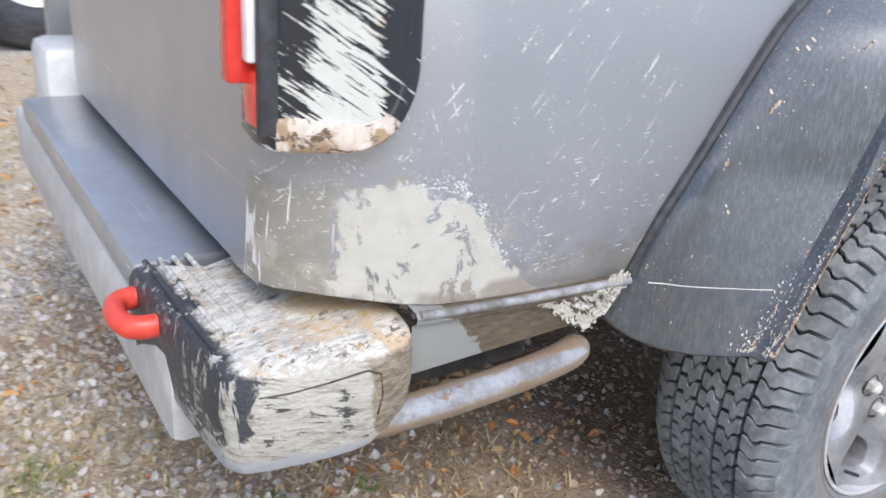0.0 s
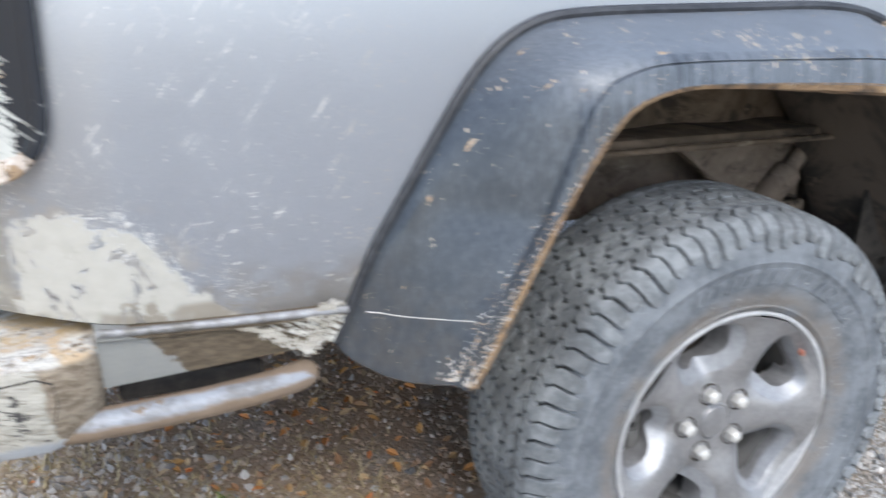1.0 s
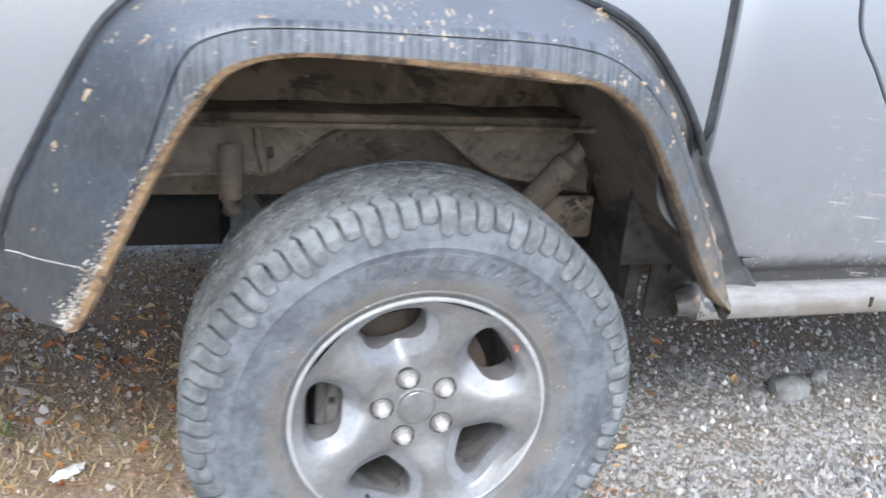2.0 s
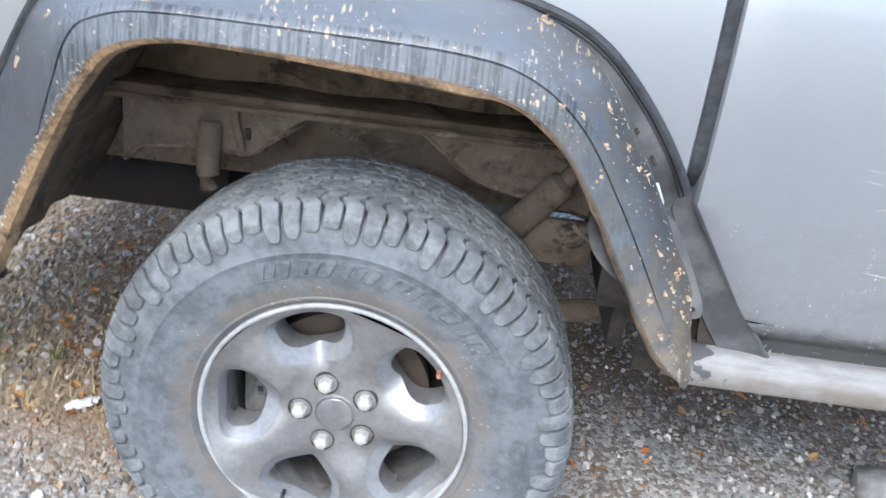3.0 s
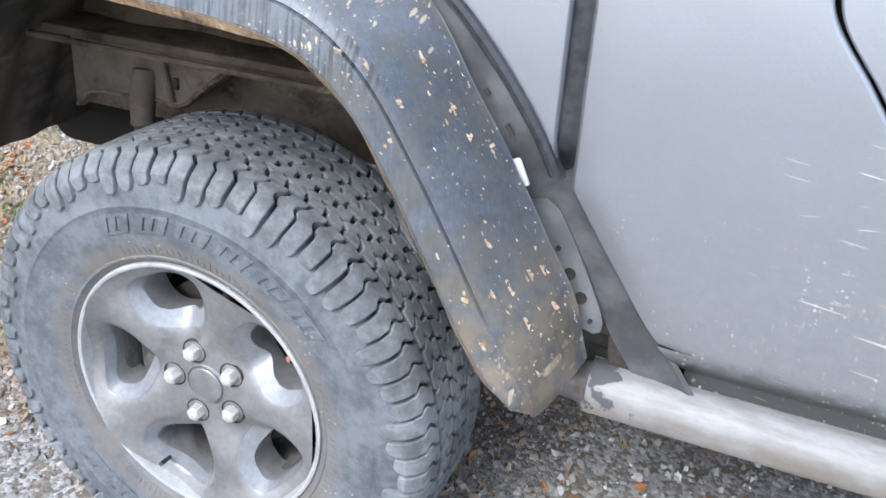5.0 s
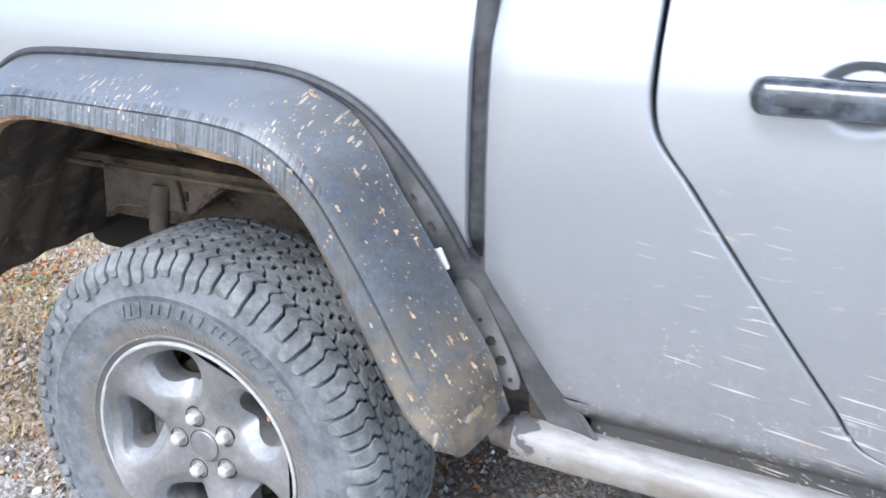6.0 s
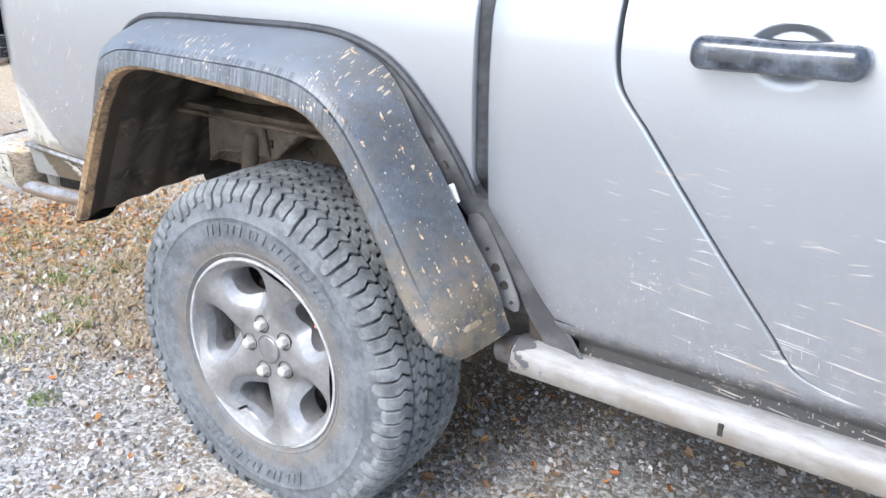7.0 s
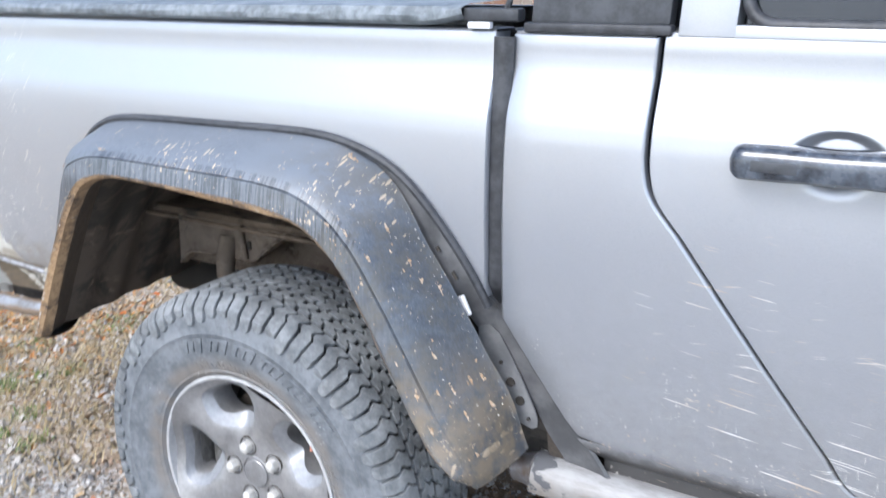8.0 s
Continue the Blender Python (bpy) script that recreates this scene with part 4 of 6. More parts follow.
def seam_gasket():
    rings = []
    for k in range(31):
        z = 0.855 + (1.338 - 0.855) * k / 30
        y = 0.03 * max(0.0, 1 - k / 3) + 0.45 * side_y(max(z, 0.85)) + 0.004
        w = 0.018
        c = 0.570
        rings.append([(c - w, y + 0.05, z), (c - w, y + 0.012, z), (c - 0.007, y + 0.006, z), (c + 0.007, y + 0.007, z), (c + w, y + 0.014, z), (c + w, y + 0.05, z)])
    return loft(rings)


part("seam_gasket", seam_gasket(), M_GASKET, truck, "black rubber strip between bed and cab")


def dogleg():
    """The black plastic liner edge between flare and body on the front leg."""
    rings = []
    for k in range(52, 91):
        bx, bz, lx, lz = ARCH[k]
        w = Vector((bx - lx, 0, bz - lz)).normalized()
        p = Vector((bx, 0.004 + side_y(bz) + 0.040 * max(0.0, min(1.0, (k - 77) / 5)), bz))
        rings.append([p - w * 0.075 + Vector((0, 0.004, 0)), p - w * 0.030, p - w * 0.012, p - w * 0.008 + Vector((0, -0.006, 0)), p - w * 0.002 + Vector((0, -0.007, 0)), p + w * 0.004 + Vector((0, 0.002, 0)), p + w * 0.010 + Vector((0, 0.06, 0)), p + w * 0.014 + Vector((0, 0.14, 0))])
    return loft(rings)


part("arch_edge", dogleg(), M_EDGE, truck, "black plastic liner edge")
# dark sheet added behind the liner to stand in for its shaded gaps
part("liner_closing_plate", box(0.46, 0.070, 0.60, 0.72, 0.080, 0.93, 0.003), M_DARK, truck)
strip = []
for k in range(31):
    z = 0.885 - 0.358 * k / 30
    x = cab_left(z) if z > 0.60 else cab_left(0.60) + 0.75 * (0.60 - z)
    d = Vector((0.80, 0, 0.6))
    w = 0.55 + 0.75 * k / 30
    p = Vector((x - 0.002, 0.028 + 0.6 * side_y(max(z, 0.60)), z))
    strip.append([p + d * 0.006 + Vector((0, 0.004, 0)), p, p - d * 0.010 * w + Vector((0, 0.006, 0)), p - d * 0.034 * w + Vector((0, 0.012, 0)), p - d * 0.060 * w + Vector((0, 0.016, 0)), p - d * 0.066 * w + Vector((0, 0.040, 0)), p - d * 0.066 * w + Vector((0, 0.10, 0))])
part("cab_edge_strip", loft(strip), M_EDGE, truck, "dusty grey strip along the cab's slanted edge")
# added dark sheet that stands in for the shaded void behind the sill
part("sill_plate", box(0.56, 0.112, 0.45, 0.90, 0.122, 0.665, 0.004), M_DARK, truck)
slant = [(0.655, 0.612), (0.690, 0.602), (0.722, 0.575), (0.765, 0.540), (0.765, 0.500), (0.675, 0.500), (0.660, 0.560)]
part("sill_end_panel", loft([[(x, 0.078, z) for x, z in slant], [(x, 0.086, z) for x, z in slant]], True, True), M_LINER, truck, "brown mud-filmed panel at the end of the sill")


def bracket():
    """A flat steel tongue between the flare and the cab, its corners rounded."""
    outline = [(0.520, 0.800), (0.545, 0.806), (0.566, 0.792), (0.590, 0.752), (0.611, 0.714), (0.629, 0.678), (0.643, 0.650), (0.649, 0.632), (0.648, 0.617), (0.638, 0.611), (0.622, 0.615), (0.600, 0.622), (0.565, 0.650), (0.535, 0.700), (0.522, 0.750)]
    return loft([[(x, 0.0475, z) for x, z in outline], [(x, 0.051, z) for x, z in outline]], True, True)


plate = part("mounting_bracket", bracket(), M_BRACKET, truck, "bare grey steel bracket with bolt holes", smooth=False)
hole = bmesh.new()
bmesh.ops.create_cone(hole, cap_ends=True, segments=20, radius1=0.0092, radius2=0.0092, depth=0.003, matrix=pose(0, 0, 0, 90))
first = part("bolt_hole", hole, M_DARK, plate, "dark bolt hole")
first.location = (0.591, 0.0453, 0.699)
for x, z, s in ((0.612, 0.665, 1.0), (0.570, 0.735, 0.42), (0.631, 0.631, 0.40)):
    again("bolt_hole", first, plate, Matrix.Translation((x, 0.0453, z)) @ Matrix.Diagonal((s, 1, s, 1)))
clip = part("clip", box(-0.009, -0.004, -0.020, 0.009, 0.003, 0.020, 0.003), M_WHITE, truck, "small white plastic clip")
clip.matrix_basis = Matrix.Translation((0.513, 0.004, 0.853)) @ pose(0, 0, 0, 0, -26, 0)
again("clip", clip, truck, Matrix.Translation((0.580, 0.030, 0.675)) @ pose(0, 0, 0, 0, -20, 0) @ Matrix.Diagonal((0.7, 1, 0.9, 1)))
slot = part("slot", box(-0.003, -0.003, -0.009, 0.003, 0.002, 0.009, 0.001), M_DARK, truck, "dark slot")
slot.matrix_basis = Matrix.Translation((0.496, -0.002, 0.911)) @ pose(0, 0, 0, 0, -35, 0)
again("slot", slot, truck, Matrix.Translation((0.460, -0.002, 0.957)) @ pose(0, 0, 0, 0, -38, 0) @ Matrix.Diagonal((1, 1, 0.5, 1)))

# sill rail
RAIL = [(0.044, 0.036), (0.036, 0.041), (0.004, 0.0425), (-0.010, 0.040), (-0.034, 0.021), (-0.041, 0.009), (-0.0435, -0.002), (-0.042, -0.034), (-0.037, -0.040), (-0.028, -0.042), (0.036, -0.042), (0.044, -0.036)]
part("sill_rail", loft([[(0.640 + 1.5 * k / 40, 0.064 + y, 0.513 + z) for y, z in ((0.8 * q[0], 0.8 * q[1]) for q in RAIL)] for k in range(41)], True, True), M_SILL, truck, "scuffed whitish sill rail")
part("drain_slot", box(1.078, 0.0282, 0.496, 1.090, 0.034, 0.522, 0.003), M_DARK, truck, "dark drain slot in the sill rail")
part("rail_end", tube([(0.598, 0.066, 0.507), (0.622, 0.066, 0.511), (0.645, 0.065, 0.513)], [0.028, 0.033, 0.040], 16, squash=(0.95, 0.92)), M_RUST, truck, "chipped end of the sill rail")


# underbody and wheel house
def wheelhouse_front():
    """Black liner ahead of the wheel."""
    rings = []
    for bx, bz, lx, lz in ARCH[50:]:
        w = Vector((lx - bx, 0, lz - bz)).normalized()
        rings.append([Vector((lx, -0.10, lz)) - w * 0.012, Vector((lx, -0.04, lz)) - w * 0.022, Vector((lx, 0.05, lz)) - w * 0.006, Vector((lx, 0.14, lz)) + w * 0.014, Vector((lx, 0.205, lz)) + w * 0.034, Vector((lx, 0.225, lz)) + w * 0.030, Vector((lx, 0.23, lz)) - w * 0.06])
    return loft(rings)


def wheelhouse_top():
    rings = []
    for bx, bz, lx, lz in ARCH[20:58]:
        rings.append([(lx, -0.06, lz + 0.03), (lx, 0.05, lz + 0.055), (lx, 0.25, lz + 0.06)])
    return loft(rings)


def wheelhouse_rear():
    """Black liner behind the wheel, in shallow folds."""
    rings = []
    for bx, bz, lx, lz in ARCH[0:46]:
        w = Vector((lx - bx, 0, lz - bz)).normalized()
        rings.append([Vector((lx, y, lz + 0.035 * max(0.0, y + 0.05))) - w * (0.016 + 0.10 * max(0.0, min(y, 0.15)) + 0.006 * math.sin(y * 55)) for y in np.arange(-0.10, 0.42, 0.02)])
    return loft(rings)


part("rear_liner", wheelhouse_rear(), M_LINER, truck, "black folded liner behind the wheel")
part("front_liner", wheelhouse_front(), M_LINER, truck, "black wheel house liner")
part("arch_roof", wheelhouse_top(), M_HOUSE, truck)
house = loft([[(x, 0.25 + 0.012 * math.sin(x * 24), z) for x in np.arange(-0.62, 0.66, 0.04)] for z in (0.88, 0.93, 1.0, 1.08, 1.2)])
part("inner_wall", house, M_HOUSE, truck, "dirty brown inner wheel house")
part("ledge", box(-0.62, 0.15, 0.872, 0.52, 0.30, 0.890, 0.005), M_HOUSE, truck)
part("ledge_seam", tube([(-0.60 + 1.1 * k / 20, 0.128, 0.872) for k in range(21)], 0.006, 8), M_HOUSE, truck)
rail = box(-1.05, 0.34, 0.665, 3.4, 0.42, 0.845, 0.012)
part("frame_rail", rail, M_DUSTY, truck, "dust-coated steel frame rail")
edge = [(-0.50, 0.70), (-0.46, 0.735), (-0.36, 0.742), (-0.30, 0.745), (-0.24, 0.742), (-0.19, 0.78), (-0.12, 0.83), (-0.02, 0.852), (0.08, 0.84), (0.14, 0.80), (0.19, 0.76), (0.26, 0.735), (0.36, 0.72), (0.44, 0.70)]
plate = loft([[(x, 0.248, 0.872) for x, z in edge], [(x, 0.244, (z + 0.872) / 2) for x, z in edge], [(x, 0.240, z) for x, z in edge], [(x, 0.262, z - 0.004) for x, z in edge]])
part("inner_plate", plate, M_DUSTY, truck, "dust-coated inner wheel house plate")
part("plate_bead", tube([(x, 0.242, z + 0.003) for x, z in smoothed(edge, 3)], 0.0045, 8), M_BROWN, truck)
part("plate_rib", tube([(-0.275, 0.238, 0.868), (-0.268, 0.236, 0.81), (-0.255, 0.236, 0.752)], 0.008, 8), M_DUSTY, truck)
part("plate_hole", box(-0.252, 0.236, 0.776, -0.240, 0.246, 0.800, 0.004), M_DARK, truck)
part("bump_stop", tube([(-0.322, 0.250, 0.80), (-0.322, 0.232, 0.745), (-0.322, 0.225, 0.70), (-0.322, 0.225, 0.672), (-0.322, 0.225, 0.664)], [0.026, 0.025, 0.023, 0.021, 0.010], 14), M_DUSTY, truck)
part("shock_absorber", tube([(0.44, 0.215, 0.86), (0.385, 0.215, 0.785), (0.378, 0.215, 0.776), (0.24, 0.235, 0.60)], [0.018, 0.018, 0.030, 0.030], 18), M_DUSTY, truck, "dusty shock absorber")
part("shock_mount", box(0.30, 0.225, 0.60, 0.46, 0.245, 0.70, 0.010), M_BROWN, truck)
part("floor_pan", box(-1.06, 0.27, 0.885, 0.56, 1.70, 0.905, 0.004), M_DARK, truck)
part("cab_floor", box(0.60, 0.10, 0.56, 2.1, 1.66, 0.60, 0.004), M_DARK, truck)
part("cab_back_lower", box(0.50, 0.10, 0.50, 0.53, 1.66, 0.90, 0.004), M_DARK, truck)
part("axle", tube([(0.007, 0.10, 0.385), (0.007, 0.45, 0.385), (0.007, 0.77, 0.39), (0.007, 0.88, 0.39), (0.007, 0.99, 0.39), (0.007, 1.31, 0.385), (0.007, 1.66, 0.385)], [0.045, 0.045, 0.06, 0.13, 0.06, 0.045, 0.045], 18), M_DARK, truck)
spring = [(0.01 + 0.065 * math.cos(t), 0.29 + 0.065 * math.sin(t), 0.46 + 0.013 * t) for t in np.arange(0, 13, 0.35)]
part("coil_spring", tube(spring, 0.008, 8), M_DARK, truck)
part("trailing_arm", tube([(0.0, 0.30, 0.36), (0.25, 0.32, 0.42), (0.62, 0.34, 0.47), (0.95, 0.36, 0.52)], 0.026, 12), M_DUSTY, truck)
part("exhaust_muffler", tube([(-0.80, 0.52, 0.575), (-0.78, 0.52, 0.575), (-0.34, 0.50, 0.585), (-0.32, 0.50, 0.585)], [0.05, 0.085, 0.085, 0.05], 22), M_SOOT, truck)
tear = []
for k in range(13):
    t = k / 12
    x, z = 0.398 + 0.075 * t, 0.868 - 0.125 * t
    bulge = 0.022 * math.sin(math.pi * t)
    tear.append([(x - 0.006 - bulge, -0.132, z - bulge * 0.4), (x - 0.004 - bulge, -0.126, z), (x + 0.004, -0.10, z + 0.006)])
part("torn_liner_edge", loft(tear), M_BRACKET, truck, "pale torn edge of the liner")

# tail: strip, guard, bumper, lamp, tailgate
low = []
for k in range(31):
    x = -1.075 + 0.362 * k / 30
    z1 = 0.712 - 0.017 * (k / 30) ** 0.7
    z0 = 0.608 + 0.018 * k / 30
    low.append([(x, 0.060, z1 + 0.004), (x, 0.016, z1), (x, 0.010, z1 - 0.006), (x, 0.012, z1 - 0.014), (x, 0.022, z1 - 0.020), (x, 0.029, z0 + 0.02), (x, 0.033, z0 + 0.004), (x, 0.042, z0), (x, 0.085, z0)])
M_BEAD = plain("dull_silver_bead", (0.15, 0.14, 0.125), (0.40, 0.40, 0.41), 0.45, 45, 0.25)
strip_ob = part("lower_strip", loft(low), M_STRIP, truck, "painted lower strip stained with brown mud")
part("strip_bead", tube([(-1.07 + 0.36 * k / 16, 0.012, 0.710 - 0.017 * (k / 16) ** 0.7) for k in range(17)], 0.0065, 10), M_BEAD, strip_ob, "pale painted upper bead")
knot = plain("pale_dried_mud", (0.36, 0.33, 0.27), (0.60, 0.57, 0.51), 0.95, 50, bump=0.8, dist=0.004)


def mud_splash():
    """Dried mud thrown up the strip in the shape of a V, in clustered flakes."""
    verts, faces, rnd = [], [], random.Random(9)
    arms = ((Vector((-0.872, 0.010, 0.692)), Vector((-0.764, 0.026, 0.624)), 0.0045, 420), (Vector((-0.768, 0.027, 0.622)), Vector((-0.730, 0.006, 0.700)), 0.0065, 460), (Vector((-0.775, 0.006, 0.690)), Vector((-0.726, 0.004, 0.706)), 0.005, 200))
    for a, b, wide, count in arms:
        for _ in range(count):
            t = rnd.random()
            c = a.lerp(b, t) + Vector((rnd.gauss(0, wide), 0, rnd.gauss(0, wide)))
            flake(rnd, c + Vector((0, 0.002, 0)), 0.0006 + 0.0030 * rnd.random() ** 2, rnd.uniform(0.6, 1.6), rnd.uniform(-1.5, 1.5), verts, faces)
    bm = bmesh.new()
    vs = [bm.verts.new(q) for q in verts]
    for q in faces:
        bm.faces.new([vs[i] for i in q])
    return bm


tagged(part("mud_splash", mud_splash(), knot, strip_ob, "pale splash of dried mud", smooth=False), kind="stuff")
guard = smoothed([(-1.200, 0.050, 0.560), (-1.15, 0.030, 0.561), (-1.08, 0.022, 0.563), (-0.96, 0.022, 0.566), (-0.86, 0.024, 0.572), (-0.79, 0.032, 0.578), (-0.755, 0.052, 0.580)], 6)
part("guard_tube", tube(guard, [0.0245] * (len(guard) - 4) + [0.0235, 0.0215, 0.017, 0.008], 18, squash=(1.0, 0.95)), M_GUARD, truck, "rusty grey rock guard tube")
part("guard_bracket", box(-1.05, 0.085, 0.555, -0.83, 0.18, 0.590, 0.008), M_DARK, truck)


def bumper_cap():
    """The moulded end of the rear bumper with a ribbed step on top."""
    outline = smoothed([(-1.345, 0.36), (-1.339, 0.23), (-1.331, 0.12), (-1.324, 0.050), (-1.315, 0.024), (-1.294, 0.008), (-1.23, -0.006), (-1.16, -0.012), (-1.11, -0.004), (-1.076, 0.016), (-1.066, 0.056)], 6)
    rings = []
    for z, grow in ((0.526, -0.045), (0.532, -0.020), (0.552, -0.006), (0.610, 0.0), (0.644, 0.0), (0.663, -0.002), (0.675, -0.007), (0.681, -0.014), (0.684, -0.026), (0.685, -0.060), (0.685, -0.11)):
        ring = []
        for x, y in outline:
            c = Vector((-1.18, 0.26, 0))
            w = (Vector((x, y, 0)) - c)
            d = w.length
            p = c + w * max(0.0, (d + grow * min(1, d / 0.12)) / d)
            front = max(0.0, min(1.0, (p.x + 1.15) / 0.07))
            ring.append((p.x, p.y, z + 0.010 * (p.x + 1.34) / 0.26 + (0.010 * front if z < 0.60 else 0)))
        rings.append(ring)
    bm = loft(rings)
    top = [Vector(p) for p in rings[-1]]
    loft([top, [Vector((-1.17, 0.34, p.z)) for p in top]], bm=bm)
    return bm


M_FACE = plain("dusty_pale_paint", (0.44, 0.44, 0.43), (0.60, 0.60, 0.59), 0.5, 20, 0.2)
bumper = part("rear_bumper", bumper_cap(), M_BUMPER, truck, "black rear bumper end caked with pale mud")
for k in range(4):
    x = -1.320 + 0.020 * k
    part("step_rib", tube([(x, 0.358, 0.6855), (x + 0.004, 0.20, 0.6860), (x + 0.009, 0.07 + 0.012 * k, 0.686)], 0.0042, 8), M_BUMPER, bumper)
part("cap_seam", tube([(-1.285, 0.0065, 0.652), (-1.25, -0.002, 0.654), (-1.20, -0.009, 0.660), (-1.155, -0.0125, 0.666), (-1.135, -0.010, 0.655), (-1.131, -0.0095, 0.625), (-1.137, -0.010, 0.597)], 0.0012, 6), M_DARK, bumper)


def mud_clods(count):
    """Irregular crusts of mud standing on the bumper's top and over its edge."""
    bm, rnd = bmesh.new(), random.Random(21)
    for _ in range(count):
        x = -1.272 + 0.185 * rnd.random()
        y0 = float(np.interp(x, [-1.29, -1.23, -1.16, -1.11, -1.08], [0.020, 0.008, 0.003, 0.011, 0.033]))
        y = y0 + abs(rnd.gauss(0, 0.06))
        if y > 0.18 or (x > -1.10 and y > 0.05):
            continue
        z = 0.6835 + 0.010 * (x + 1.34) / 0.26
        r = 0.0014 + 0.0052 * rnd.random() ** 3.0
        turn, long = rnd.uniform(0.3, 1.3), 1.0 + 1.6 * rnd.random()
        tip = bm.verts.new((x, y, z + r * 0.22))
        rings = []
        for q, h in ((0.6, 0.30), (1.0, -0.15)):
            ring = []
            for a in range(9):
                w = r * q * (0.6 + 0.8 * rnd.random())
                dx, dy = w * long * math.cos(6.2832 * a / 9), w * math.sin(6.2832 * a / 9)
                ring.append(bm.verts.new((x + dx * math.cos(turn) - dy * math.sin(turn), y + dx * math.sin(turn) + dy * math.cos(turn), z + r * h)))
            rings.append(ring)
        for a in range(9):
            b = (a + 1) % 9
            bm.faces.new((tip, rings[0][a], rings[0][b]))
            bm.faces.new((rings[0][a], rings[1][a], rings[1][b], rings[0][b]))
    return bm


tagged(part("mud_crust", mud_clods(130), M_MUDLUMP, bumper, "white and ochre mud crusts"), kind="stuff")
part("bumper_face", box(-1.340, 0.19, 0.48, -1.25, 1.57, 0.630, 0.018), M_FACE, bumper, "pale painted rear face")
part("bumper_top", box(-1.339, 0.36, 0.630, -1.11, 1.41, 0.684, 0.012), M_PAINT, bumper)
block = box(-1.285, 1.40, 0.48, -1.12, 1.60, 0.800, 0.030)
part("bumper_far_end", block, M_FACE, truck, "dusty pale far end of the rear bumper")
hook = smoothed([(-1.31, 0.240, 0.645), (-1.352, 0.240, 0.645), (-1.372, 0.252, 0.645), (-1.379, 0.286, 0.645), (-1.372, 0.320, 0.645), (-1.352, 0.332, 0.645), (-1.31, 0.332, 0.645)], 5)
part("tow_hook", tube(hook, 0.015, 12, squash=(1, 1.1)), M_HOOK, truck, "bright red tow hook")



LENS_X, LENS_Y = [-1.254, -1.242, -1.214, -1.179, -1.149, -1.126, -1.100], [0.060, 0.050, 0.036, 0.022, 0.012, 0.006, 0.004]


def lens_y(x, z):
    return float(np.interp(x, LENS_X, LENS_Y)) + max(0.0, side_y(z) - 0.004) * 0.9


LAMP_LOW, LAMP_FRONT = 0.928, -1.098


def lamp_edge(s):
    """The lamp's lower front outline: down the front, round the corner, back along the foot."""
    if s < 0.4:
        return LAMP_FRONT, 1.29 - (1.29 - 1.028) * s / 0.4
    if s < 0.75:
        a = (s - 0.4) / 0.35 * math.pi / 2
        return LAMP_FRONT - 0.080 * (1 - math.cos(a)), LAMP_LOW + 0.098 * (1 - math.sin(a))
    return LAMP_FRONT - 0.080 - 0.068 * (s - 0.75) / 0.25, LAMP_LOW


def lamp_border(s0, s1, width, proud, rough):
    """A raised border inside the lamp's outline."""
    rings = []
    for k in range(41):
        s = s0 + (s1 - s0) * k / 40
        x, z = lamp_edge(s)
        x2, z2 = lamp_edge(min(s + 0.01, 1.0) if s < 0.99 else s)
        if s >= 0.99:
            x2, z2 = x - 0.01, z
        n = Vector((z2 - z, 0, -(x2 - x))).normalized()
        w = width(s) + rough * noise.noise((s * 25, 0, 1))
        ring = [Vector((x, lens_y(x, z) + 0.025, z))]
        for u, h in ((0.0, 0.2), (0.12, 0.8), (0.45, 1.0), (0.8, 0.85), (0.95, 0.4), (1.0, -0.3)):
            p = Vector((x, 0, z)) + n * w * u
            bump = 1 + 0.5 * noise.noise((s * 40, u * 3, 5)) if rough else 1
            p.y = lens_y(p.x, p.z) - proud * h * bump
            ring.append(p)
        rings.append(ring)
    return loft(rings)


def lamp_body():
    rings = []
    for k in range(33):
        z = LAMP_LOW + 0.37 * (k / 32) ** 1.4
        e = min(1.0, (z - LAMP_LOW) / 0.098)
        front = LAMP_FRONT - 0.080 * (1 - math.sqrt(max(0.0, 1 - (1 - e) ** 2)))
        ring = [(front, lens_y(front, z) + 0.03, z)]
        ring += [(front + (-1.242 - front) * c / 11, lens_y(front + (-1.242 - front) * c / 11, z), z) for c in range(12)]
        ring += [(-1.250, 0.060, z), (-1.254, 0.09, z), (-1.244, 0.16, z)]
        rings.append(ring)
    bm = loft(rings)
    bm.faces.new([bm.verts.new(p) for p in rings[0]])
    bm.faces.new([bm.verts.new(p) for p in rings[-1]])
    return bm


lamp = part("tail_lamp", lamp_body(), M_LAMP, truck, "smoked tail lamp splashed with dried mud")
part("lamp_ledge", lamp_border(0.56, 1.0, lambda s: 0.020 + 0.018 * min(1.0, (s - 0.56) / 0.2), 0.006, 0.004), M_LEDGE, lamp, "muddy lower rim of the lamp")
part("lamp_rim", lamp_border(0.0, 0.57, lambda s: 0.020, 0.003, 0.0), M_LAMP, lamp)
part("reverse_lens", box(-1.271, 0.064, 1.020, -1.244, 0.086, 1.16, 0.005), M_CLEAR, lamp, "white reversing lens")
part("lamp_divider", box(-1.264, 0.048, 0.945, -1.242, 0.063, 1.29, 0.004), M_GASKET, lamp)
part("red_lens", box(-1.286, 0.084, 0.995, -1.234, 0.108, 1.29, 0.006), M_RED, lamp, "bright red lens edge")
part("red_lens", box(-1.264, 0.058, 0.950, -1.236, 0.106, 1.012, 0.006), M_RED, lamp)
again("tail_lamp", lamp, truck, Matrix.Translation((0, WIDTH, 0)) @ Matrix.Diagonal((1, -1, 1, 1)))
